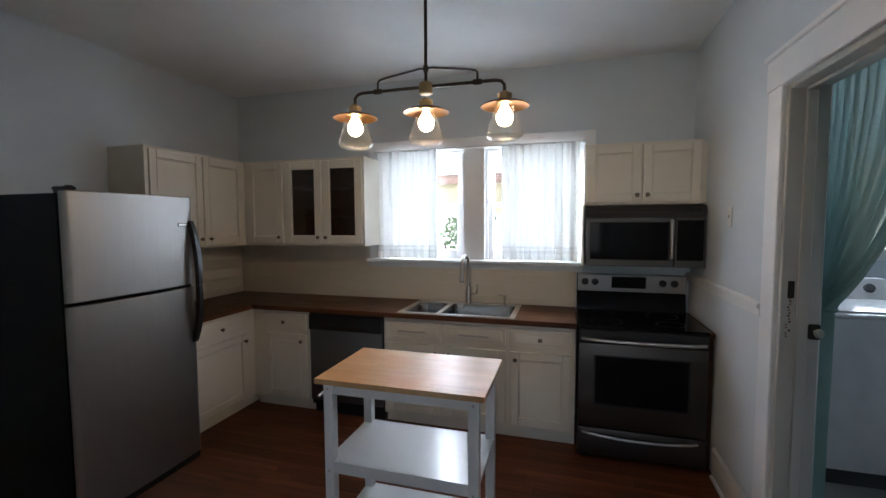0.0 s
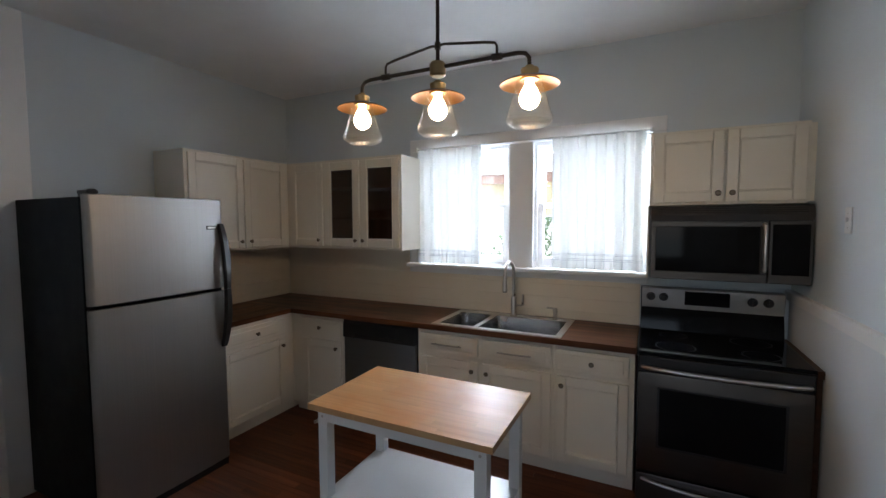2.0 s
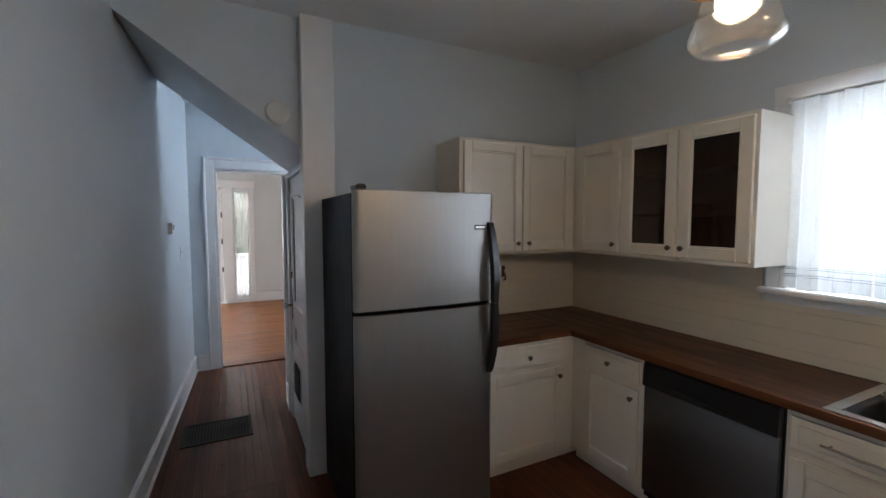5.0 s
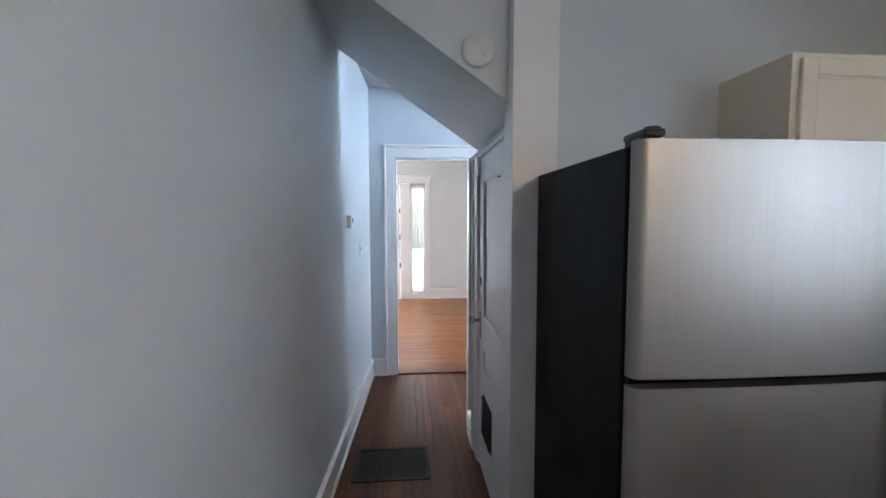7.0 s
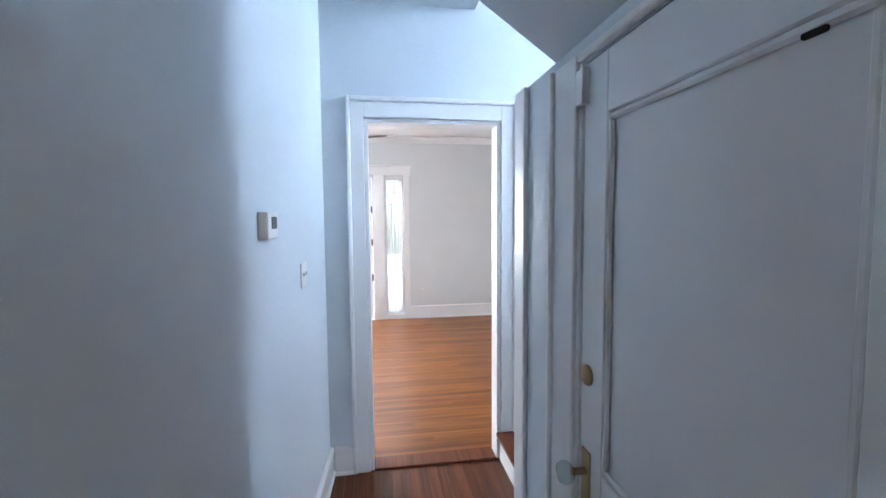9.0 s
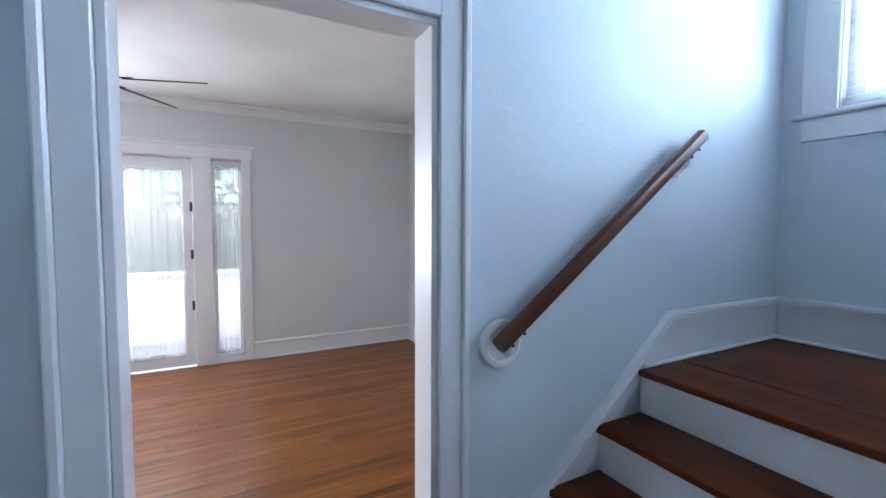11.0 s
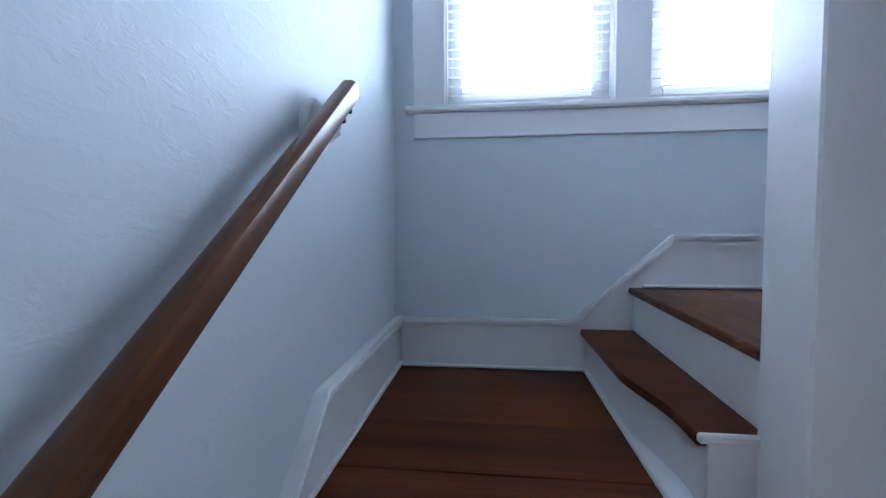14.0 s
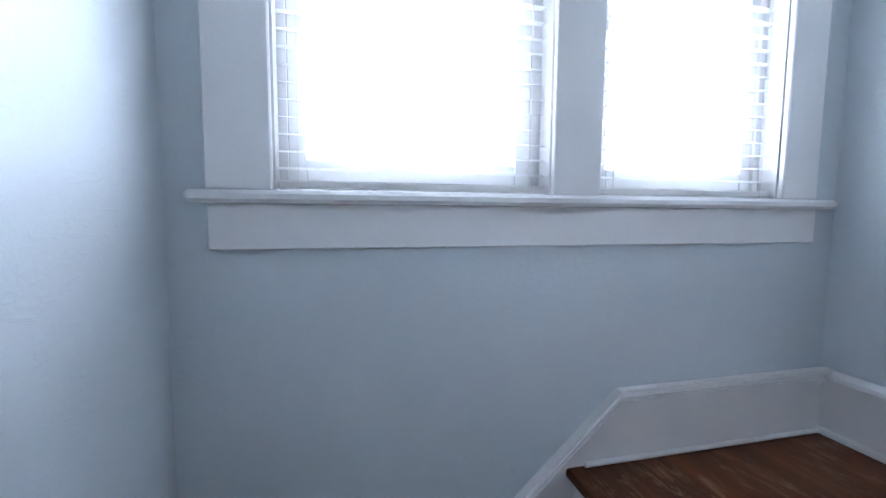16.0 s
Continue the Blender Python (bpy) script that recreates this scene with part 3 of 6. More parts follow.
for i in range(9):
    z = 0.308 + i * 0.026
    bm = bmesh.new()
    bx(bm, -0.130, 0.130, -0.009, 0.009, -0.001, 0.001, m=pose(-3.735, HN - 0.021, z, -40))
    part("slat", bm, M_GRATE, g)
part("hinge", box(CD1 - 0.022, CD1 - 0.008, HN - 0.016, HN - 0.006, 1.60, 1.69, 0.002), M_TRIM, cd)
part("catch", box(CD0 + 0.004, CD0 + 0.040, HN - 0.026, HN - 0.006, 1.86, 1.945, 0.003), M_TRIM, cd, "white painted top catch")
part("hook", box(CD1 - 0.20, CD1 - 0.17, HN - 0.014, HN - 0.006, 1.795, 1.803, 0.002), M_GRATE, cd, "small dark hook")
part("hinge", box(CD1 - 0.022, CD1 - 0.008, HN - 0.016, HN - 0.006, 0.30, 0.39, 0.002), M_TRIM, cd)

# east doorway: broad flat casing, worn deep jamb with stops
y0, y1, zt = DOOR_E[0], DOOR_E[1], DOOR_E[3]
trim("door_casing", boxes((KE - 0.022, KE, y1 + 0.005, y1 + 0.135, 0, zt + 0.004), (KE - 0.022, KE, y0 - 0.135, y0 - 0.005, 0, zt + 0.004),
                          (KE - 0.026, KE, y0 - 0.15, y1 + 0.15, zt + 0.004, zt + 0.14), (KE - 0.036, KE, y0 - 0.16, y1 + 0.16, zt + 0.14, zt + 0.165), bev=0.004), "white painted flat casing of the laundry doorway")
trim("door_jamb", boxes((KE - 0.004, KE + 0.143, y1 - 0.022, y1 + 0.004, 0, zt), (KE - 0.004, KE + 0.143, y0 - 0.004, y0 + 0.022, 0, zt),
                        (KE - 0.004, KE + 0.143, y0 + 0.022, y1 - 0.022, zt - 0.022, zt + 0.004), bev=0.003), "worn off-white jamb of the laundry doorway", M_JAMB)
trim("door_stop", boxes((KE + 0.055, KE + 0.095, y1 - 0.036, y1 - 0.022, 0, zt - 0.022), (KE + 0.055, KE + 0.095, y0 + 0.022, y1 - 0.022, zt - 0.036, zt - 0.022), bev=0.003), "worn cream door stop", M_JAMB)
trim("laundry_wall_end", box(KE + 0.14, KE + 0.160, y1 + 0.005, y1 + 0.10, 0, zt + 0.1, 0.003), "white painted casing on the laundry side")
chip = thing("latch_strike", (KE + 0.03, y1 - 0.022, 1.27), "old metal strike plate on chipped jamb paint", "door hardware")
bm = bmesh.new()
random.seed(4)
for i in range(14):
    cx, cz = KE + 0.026 + random.uniform(-0.008, 0.008), 1.10 + 0.013 * i
    lathe(bm, [(0, 0.002), (random.uniform(0.002, 0.005), 0.0012), (random.uniform(0.005, 0.008), 0)], (cx, y1 - 0.0215, cz), 7, pose(0, 0, 0, 90))
part("chipped_patch", bm, M_FASCIA, chip)
part("strike_plate", box(KE + 0.020, KE + 0.045, y1 - 0.0255, y1 - 0.0225, 1.27, 1.345, 0.001), M_GRATE, chip)
lk = thing("rim_latch", (KE + 0.115, y1 - 0.022, 1.03), "small dark metal latch knob over a keyhole plate on the jamb", "door hardware")
part("latch_body", box(KE + 0.100, KE + 0.140, y1 - 0.040, y1 - 0.022, 1.095, 1.160, 0.004), M_GRATE, lk)
bm = bmesh.new()
cyl(bm, (KE + 0.12, y1 - 0.040, 1.130), (KE + 0.12, y1 - 0.062, 1.130), 0.008)
lathe(bm, [(0, 0), (0.014, 0), (0.02, 0.008), (0.014, 0.018), (0, 0.02)], (KE + 0.12, y1 - 0.060, 1.130), 14, pose(0, 0, 0, 90))
part("knob", bm, M_NICKEL, lk, smooth=True)
part("keyhole_plate", box(KE + 0.082, KE + 0.098, y1 - 0.026, y1 - 0.022, 0.965, 1.060, 0.003), M_GRATE, lk)

# wainscot, chair rail on the east wall
trim("wainscot_panel", box(KE - 0.008, KE, 2.57, KN - 0.002, 0.20, 1.15), "smooth pale painted wainscot panel", M_WAINS, "wall panel")
trim("chair_rail", prism([(KE, 1.145), (KE - 0.022, 1.150), (KE - 0.022, 1.185), (KE - 0.032, 1.190), (KE - 0.032, 1.208), (KE - 0.026, 1.214), (KE, 1.214)], 1, 2.57, KN), "white painted chair rail")


def cover_plate(name, m, label, kind):
    """A wall plate that faces its own -y; m sets it on the wall."""
    d = new(name)
    d.matrix_basis = m
    tagged(d, label, kind)

    def p(n, bm, mat, lab=""):
        o = new(n, mesh_of(n, bm, mat))
        o.parent = d
        if lab:
            o["label"] = lab
    if kind == "switch":
        p("plate", box(-0.035, 0.035, -0.006, 0, -0.058, 0.058, 0.003), M_WPLAST)
        p("toggle", box(-0.005, 0.005, -0.016, -0.006, -0.006, 0.014, 0.002), M_WPLAST)
        p("screw", box(-0.003, 0.003, -0.0075, -0.006, 0.028, 0.034, 0.001), M_NICKEL)
        p("screw", box(-0.003, 0.003, -0.0075, -0.006, -0.034, -0.028, 0.001), M_NICKEL)
    elif kind == "double switch":
        p("plate", box(-0.058, 0.058, -0.006, 0, -0.058, 0.058, 0.003), M_WPLAST)
        for x in (-0.023, 0.023):
            p("toggle", box(x - 0.005, x + 0.005, -0.014, -0.006, -0.004, 0.012, 0.002), M_WPLAST)
            p("toggle_slot", box(x - 0.011, x + 0.011, -0.0068, -0.006, -0.006, -0.003), M_NICKEL)
    elif kind == "outlet":
        p("plate", box(-0.035, 0.035, -0.006, 0, -0.058, 0.058, 0.003), M_WPLAST)
        for z in (-0.02, 0.02):
            p("receptacle", box(-0.015, 0.015, -0.008, -0.006, z - 0.013, z + 0.013, 0.003), M_WPLAST)
            p("slot", boxes((-0.007, -0.005, -0.0085, -0.008, z - 0.004, z + 0.006), (0.005, 0.007, -0.0085, -0.008, z - 0.004, z + 0.006)), M_GAP_DARK)
    return d


cover_plate("light_switch", pose(KE, 3.05, 1.63, 0, 0, -90), "white plastic light switch on the blue wall", "switch")
cover_plate("light_switch", pose(-5.08, hall_y(-5.08), 1.335, 0, 0, 177.1), "white double light switch on the hall wall", "double switch")
cover_plate("wall_outlet", pose(LW, 1.83, 0.42, 0, 0, 90), "white wall outlet above the baseboard", "outlet")
ty = hall_y(-4.53)
th = thing("thermostat", (-4.53, ty, 1.57), "small white wall thermostat with a dark screen", "thermostat")
part("case", box(-4.60, -4.46, ty - 0.004, ty + 0.030, 1.525, 1.615, 0.006, 2), M_WPLAST, th)
part("screen", box(-4.575, -4.505, ty + 0.030, ty + 0.0315, 1.56, 1.60, 0.0), M_DGREY, th)
sd = thing("smoke_detector", (KW - 0.05, 1.50, 2.285), "round white smoke detector on the slanted wall", "smoke detector")
bm = bmesh.new()
lathe(bm, [(0.0, 0.0), (0.068, 0.0), (0.070, 0.012), (0.066, 0.024), (0.056, 0.032), (0.0, 0.036)], (KW - 0.05, 1.50, 2.285), 32, pose(0, 0, 0, 0, 90))
part("housing", bm, M_WPLAST, sd, smooth=True)
bm = bmesh.new()
lathe(bm, [(0.0, 0.0), (0.010, 0.0), (0.009, 0.004), (0.0, 0.005)], (KW - 0.016, 1.52, 2.27), 14, pose(0, 0, 0, 0, 90))
part("test_button", bm, M_WPLAST, sd, smooth=True)

# floor grate of the hall
gr = thing("floor_register", (-4.05, 1.08, 0), "dark metal floor register set in wooden boards", "floor vent")
RX0, RX1, RY0, RY1 = -4.255, -3.885, 0.853, 1.335
part("frame", boxes((RX0, RX1, RY0, RY0 + 0.025, 0.0, 0.008), (RX0, RX1, RY1 - 0.025, RY1, 0.0, 0.008), (RX0, RX0 + 0.025, RY0 + 0.025, RY1 - 0.025, 0.0, 0.008), (RX1 - 0.025, RX1, RY0 + 0.025, RY1 - 0.025, 0.0, 0.008)), M_REG, gr)
# dark sheet in place of the shaded depth under the bars
part("shaft_shade", box(RX0 + 0.025, RX1 - 0.025, RY0 + 0.025, RY1 - 0.025, 0.0015, 0.003), M_GAP_DARK, gr)
for i in range(20):
    y = RY0 + 0.033 + i * 0.0212
    part("bar", box(RX0 + 0.025, RX1 - 0.025, y, y + 0.006, 0.003, 0.007), M_REG, gr)

# ---- stair ----
RZ, TD = 0.189, 0.246
LZ = 5 * RZ                     # landing
NY = 2.905                      # its front edge
stair = thing("stair_flight", (-5.15, 1.92, 0), "stair with dark varnished treads and white painted risers", "stairs")
SI = PX0 - 0.001                # inner side of the lower flight


def tread(x0, x1, y0, y1, z, name="tread"):
    bm = bmesh.new()
    bx(bm, x0, x1, y0 - 0.026, y1, z - 0.028, z, 0.009, 2)
    return part(name, bm, M_TREAD, stair, smooth=True)


for i in range(1, 5):
    y = NY - (5 - i) * TD
    tread(WX + 0.019, SI, y, y + TD + 0.004, i * RZ)
    part("riser", box(WX + 0.019, SI, y, y + 0.018, (i - 1) * RZ, i * RZ - 0.028), M_TRIM, stair)
part("riser", box(WX + 0.019, SI, NY, NY + 0.018, 4 * RZ, LZ - 0.028), M_TRIM, stair)
# landing boards run across the flight
n = 4
for k in range(n):
    w = (SN - NY + 0.026) / n
    ya = NY - 0.026 + k * w
    bm = bmesh.new()
    bx(bm, WX + 0.019, -4.755 if ya > 3.02 else -4.653, ya + 0.0001, ya + w - 0.0001, LZ - 0.028, LZ, 0.008 if k == 0 else 0.0004)
    part("landing_board", bm, M_TREAD, stair)
# first turning step: along the landing's east side
W1X, W1Y, W2X = -4.80, 3.045, -4.60
Z1, Z2, Z3 = LZ + RZ, LZ + 2 * RZ, LZ + 3 * RZ
edge = [(W1X - 0.026 + 0.050 * (0.5 - 0.5 * math.cos(math.pi * min(1.0, k / 8))), 3.47 - (3.47 - W1Y) * k / 10) for k in range(11)]
bm = prism([(W1X - 0.026, SN)] + edge + [(-4.62, W1Y), (W2X + 0.03, SN)], 2, Z1 - 0.028, Z1)
bmesh.ops.bevel(bm, geom=list(bm.edges), offset=0.006, segments=1, affect='EDGES')
part("winder_tread", bm, M_TREAD, stair)
front = [(W1X, SN)] + [(x + 0.024, y) for x, y in edge]
part("riser", prism(front + [(x + 0.018, y) for x, y in reversed(front)], 2, LZ, Z1 - 0.027), M_TRIM, stair)
part("step_end", box(W1X + 0.046, -4.640, W1Y - 0.004, W1Y + 0.014, LZ - 0.12, Z1 - 0.002, 0.003), M_TRIM, stair)
part("end_bead", box(W1X + 0.026, -4.640, W1Y - 0.012, W1Y + 0.006, Z1 - 0.016, Z1 + 0.005, 0.004), M_TRIM, stair)
part("foot_moulding", box(W1X - 0.014, W1X + 0.052, W1Y - 0.004, SN, LZ - 0.02, LZ + 0.016, 0.005), M_TRIM, stair)
# second turning step runs out to the stair's east wall
bm = prism([(W2X - 0.024, SN), (SE + 0.0, SN), (SE, 3.10), (-4.41, 3.02), (-4.648, 3.055)], 2, Z2 - 0.028, Z2)
bmesh.ops.bevel(bm, geom=list(bm.edges), offset=0.006, segments=1, affect='EDGES')
part("winder_tread", bm, M_WORN, stair, "varnished turning tread worn along its edge")
bm = prism([(W2X, SN), (W2X + 0.018, SN), (-4.61, 3.052), (-4.628, 3.052)], 2, Z1, Z2 - 0.028)
part("riser", bm, M_TRIM, stair)
# the upper flight rises south above the hall
for i in range(6):
    y = 3.02 - i * 0.235
    z = Z3 + i * RZ
    bm = bmesh.new()
    bx(bm, PX1 + 0.012, SE, y - 0.235, y + 0.026, z - 0.028, z, 0.008)
    part("tread", bm, M_TREAD, stair)
    part("riser", box(PX1 + 0.012, SE, y - 0.018, y, z - RZ, z - 0.028), M_TRIM, stair)

# stair skirts: boards that follow the steps along the west and north walls
KY = 3.10
KZ = 1.172
w_pts = [(LD1 + 0.111, KZ - (KY - LD1 - 0.111) * 0.82), (KY, KZ), (SN, KZ)]
ob = structure("stair_skirt_west", prism(w_pts + [(SN, LZ - 0.03), (NY - 0.0, LZ - 0.05), (LD1 + 0.111, 0.0)], 0, WX, WX + 0.018), M_TRIM,
               "white painted skirt board that follows the stair", "baseboard")


def follow(name, pts, o0, o1, axis, lo, hi, parent):
    bm = prism([(u, z - o0) for u, z in pts] + [(u, z - o1) for u, z in reversed(pts)], axis, lo, hi)
    bmesh.ops.bevel(bm, geom=list(bm.edges), offset=0.006, segments=2, affect='EDGES')
    part(name, bm, M_TRIM, parent, smooth=True)


follow("cap", w_pts, -0.006, 0.016, 0, WX + 0.012, WX + 0.044, ob)
follow("bead", w_pts, 0.024, 0.048, 0, WX + 0.010, WX + 0.034, ob)
part("foot_moulding", box(WX + 0.018, WX + 0.034, NY + 0.02, SN, LZ, LZ + 0.016, 0.005), M_TRIM, ob)
n_pts = [(WX + 0.034, KZ), (-4.862, KZ), (-4.453, KZ + 0.378), (SE, KZ + 0.378)]
ob = structure("stair_skirt_north", prism(n_pts + [(SE, Z2 - 0.02), (W2X, Z2 - 0.02), (W2X - 0.01, Z1 - 0.02), (W1X, Z1 - 0.02), (W1X, LZ - 0.02), (WX + 0.034, LZ - 0.02)], 1, SN - 0.018, SN), M_TRIM,
               "white painted skirt board with a step up along the landing", "baseboard")
follow("cap", n_pts, -0.006, 0.016, 1, SN - 0.044, SN - 0.012, ob)
follow("bead", n_pts, 0.024, 0.048, 1, SN - 0.034, SN - 0.010, ob)
part("foot_moulding", box(WX + 0.034, W1X - 0.014, SN - 0.034, SN - 0.018, LZ, LZ + 0.016, 0.005), M_TRIM, ob)
part("foot_moulding", box(W2X + 0.03, SE, SN - 0.034, SN - 0.018, Z2, Z2 + 0.016, 0.005), M_TRIM, ob)
skirting("baseboard", 0, SE, -1, 3.10, SN - 0.018, Z2, KZ + 0.378 - Z2)

# handrail on the west wall
hr = thing("handrail", (WX + 0.07, 2.66, 1.5), "dark varnished wooden handrail on white wall brackets", "handrail")
ra, rb = Vector((WX + 0.075, 2.115, 1.160)), Vector((WX + 0.075, 3.190, 1.954))
d = (rb - ra).normalized()
up = Vector((1, 0, 0)).cross(d) * -1 if Vector((1, 0, 0)).cross(d).z < 0 else Vector((1, 0, 0)).cross(d)
prof = [(-0.020, -0.031), (0.020, -0.031), (0.026, -0.024), (0.027, 0.010), (0.023, 0.024), (0.012, 0.032), (-0.012, 0.032), (-0.023, 0.024), (-0.027, 0.010), (-0.026, -0.024)]
bm = bmesh.new()
ends = []
for run in (0.0, (rb - ra).length):
    ends.append([bm.verts.new((a * 0.88, run, b * 0.80)) for a, b in prof])
for i in range(len(prof)):
    bm.faces.new((ends[0][i], ends[0][(i + 1) % len(prof)], ends[1][(i + 1) % len(prof)], ends[1][i]))
bm.faces.new(ends[0][::-1])
bm.faces.new(ends[1])
rl = part("rail", bm, M_RAIL, hr, smooth=True)
rl.matrix_basis = pose(ra.x, ra.y, ra.z, math.degrees(math.atan2(d.z, d.y)))
for s in (0.07, 1.235):
    c = ra + d * s
    q = 1.0 if s < 0.5 else 0.80
    bm = bmesh.new()
    lathe(bm, [(r * q, h) for r, h in ((0.0, 0.0), (0.084, 0.0), (0.086, 0.014), (0.080, 0.024), (0.066, 0.026), (0.058, 0.018), (0.040, 0.016), (0.0, 0.017))], (WX, c.y, c.z - 0.055), 44, pose(0, 0, 0, 0, 90))
    br = part("bracket_plate", bm, M_TRIM, hr, "round white wall plate", True)
    bm = bmesh.new()
    tube(bm, [(WX + 0.015, c.y, c.z - 0.075), (WX + 0.05, c.y, c.z - 0.085), (WX + 0.07, c.y, c.z - 0.07), (WX + 0.075, c.y, c.z - 0.038)], 0.009)
    part("bracket_arm", bm, M_TRIM, br, smooth=True)
    for q in (-0.03, 0.03):
        bm = bmesh.new()
        p = c + d * q - up * 0.026 + Vector((0.012, 0, 0))
        cyl(bm, p, p - up * 0.010, 0.007, 0.005, 8)
        part("screw", bm, M_GRATE, br)


# ---- windows ----
def sash_window(name, x0, x1, yin, yout, z0, z1, label):
    """A double-hung sash window in an opening: frame, lower and upper sash, panes."""
    w = thing(name, ((x0 + x1) / 2, yin, z0), label, "window")
    w["kind"] = "structure"
    ym = (yin + yout) / 2
    part("window_frame", boxes((x0, x0 + 0.028, yin, yout, z0, z1), (x1 - 0.028, x1, yin, yout, z0, z1), (x0 + 0.028, x1 - 0.028, yin, yout, z1 - 0.028, z1),
                               (x0 + 0.028, x1 - 0.028, yin + 0.03, yout, z0, z0 + 0.022)), M_TRIM, w)
    zm = (z0 + z1) / 2 + 0.0
    for nm, a, b, ya in (("lower_sash", z0 + 0.022, zm + 0.018, ym - 0.035), ("upper_sash", zm - 0.018, z1 - 0.028, ym + 0.002)):
        s = part(nm, boxes((x0 + 0.028, x0 + 0.073, ya, ya + 0.033, a, b), (x1 - 0.073, x1 - 0.028, ya, ya + 0.033, a, b),
                           (x0 + 0.073, x1 - 0.073, ya, ya + 0.033, a, a + (0.06 if nm == "lower_sash" else 0.036)), (x0 + 0.073, x1 - 0.073, ya, ya + 0.033, b - (0.036 if nm == "lower_sash" else 0.045), b), bev=0.003), M_TRIM, w)
        part("pane", box(x0 + 0.07, x1 - 0.07, ya + 0.014, ya + 0.018, a + 0.03, b - 0.03), M_PANE, s)
    return w


MU0, MU1 = -0.795, -0.615
sash_window("window_1", KW0, MU0, KN + 0.02, KN + 0.13, KZ0 + 0.02, KZ1, "white painted double-hung kitchen window behind a linen curtain")
sash_window("window_2", MU1, KW1, KN + 0.02, KN + 0.13, KZ0 + 0.02, KZ1, "white painted double-hung kitchen window behind a linen curtain")
trim("window_mullion", boxes((MU0, MU1, KN - 0.004, KN + 0.15, KZ0 + 0.02, KZ1), (MU0 - 0.006, MU1 + 0.006, KN - 0.020, KN - 0.004, KZ0 + 0.02, KZ1), bev=0.003), "broad white mullion between two windows")
trim("window_casing", boxes((KW0 - 0.095, KW0 + 0.004, KN - 0.022, KN, KZ0 + 0.02, KZ1 - 0.004), (KW1 - 0.004, KW1 + 0.095, KN - 0.022, KN, KZ0 + 0.02, KZ1 - 0.004),
                            (KW0 - 0.095, KW1 + 0.095, KN - 0.024, KN, KZ1 - 0.004, KZ1 + 0.095), bev=0.004), "white painted flat window casing")
trim("window_stool", boxes((KW0 - 0.11, KW1 + 0.005, KN - 0.085, KN + 0.04, KZ0 - 0.012, KZ0 + 0.02), bev=0.008), "white painted window sill board over the sink")
trim("window_apron", boxes((KW0 - 0.09, KW1 + 0.005, KN - 0.020, KN, KZ0 - 0.060, KZ0 - 0.012), bev=0.003), "narrow grey white strip below the sill", M_WAINS)

SM0, SM1 = -4.700, -4.542
sash_window("window_3", SW0, SM0, SN + 0.062, SN + 0.152, SZ0 + 0.012, SZ1, "white painted double-hung window above the stair landing")
sash_window("window_4", SM1, SW1, SN + 0.062, SN + 0.152, SZ0 + 0.012, SZ1, "white painted double-hung window above the stair landing")
trim("window_mullion", boxes((SM0, SM1, SN - 0.004, SN + 0.15, SZ0 + 0.006, SZ1), (SM0 + 0.004, SM1 - 0.004, SN - 0.022, SN - 0.004, SZ0 + 0.006, SZ1), bev=0.003), "broad white mullion between two windows")
trim("window_jamb", boxes((SW0 - 0.003, SW0 + 0.006, SN - 0.002, SN + 0.062, SZ0 + 0.006, SZ1), (SW1 - 0.006, SW1 + 0.003, SN - 0.002, SN + 0.062, SZ0 + 0.006, SZ1)), "white painted window lining above the landing")
trim("window_casing", boxes((SW0 - 0.147, SW0, SN - 0.022, SN, SZ0 + 0.006, SZ1 - 0.004), (SW1, SW1 + 0.146, SN - 0.022, SN, SZ0 + 0.006, SZ1 - 0.004),
                            (SW0 - 0.147, SW1 + 0.146, SN - 0.024, SN, SZ1 - 0.004, SZ1 + 0.11), bev=0.004), "white painted flat window casing above the landing")
trim("window_stool", boxes((SW0 - 0.185, SW1 + 0.205, SN - 0.05, SN + 0.062, SZ0 - 0.024, SZ0 + 0.006), bev=0.009), "white painted window sill above the landing")
trim("window_apron", boxes((SW0 - 0.145, SW1 + 0.150, SN - 0.020, SN, SZ0 - 0.136, SZ0 - 0.024), bev=0.003), "white painted apron board below the sill")


def blind(name, x0, x1, y, z0, z1, label):
    """A slatted blind let down in a window, slats nearly flat; cords at both sides."""
    b = thing(name, ((x0 + x1) / 2, y, z1), label, "blind")
    part("headrail", box(x0, x1, y - 0.02, y + 0.02, z1 - 0.035, z1, 0.003), M_WPLAST, b)
    part("bottom_rail", box(x0, x1, y - 0.024, y + 0.024, z0, z0 + 0.022, 0.004), M_WPLAST, b)
    nb = int((z1 - z0 - 0.06) / 0.042)
    me = None
    for i in range(nb):
        z = z0 + 0.052 + i * 0.042
        if me is None:
            bm = bmesh.new()
            hw = (x1 - x0) / 2
            prev = None
            for k in range(5):
                u = -0.024 + 0.012 * k
                row = [bm.verts.new((s * hw, u, 0.003 * (1 - (u / 0.024) ** 2))) for s in (-1, 1)]
                if prev:
                    bm.faces.new((prev[0], prev[1], row[1], row[0]))
                prev = row
            me = mesh_of("slat", bm, M_BLIND)
        o = new("slat", me)
        o.parent = b
        o.matrix_parent_inverse = b.matrix_basis.inverted()
        o.matrix_basis = pose((x0 + x1) / 2, y, z, 12)
    for x in (x0 + 0.05, x1 - 0.05):
        bm = bmesh.new()
        cyl(bm, (x, y - 0.026, z0), (x, y - 0.026, z1), 0.0012, n=6)
        part("cord", bm, M_WPLAST, b)


blind("window_blind", SW0 + 0.008, SM0 - 0.006, SN + 0.034, SZ0 + 0.012, SZ1 - 0.03, "white slatted blind in the landing window, slats open")
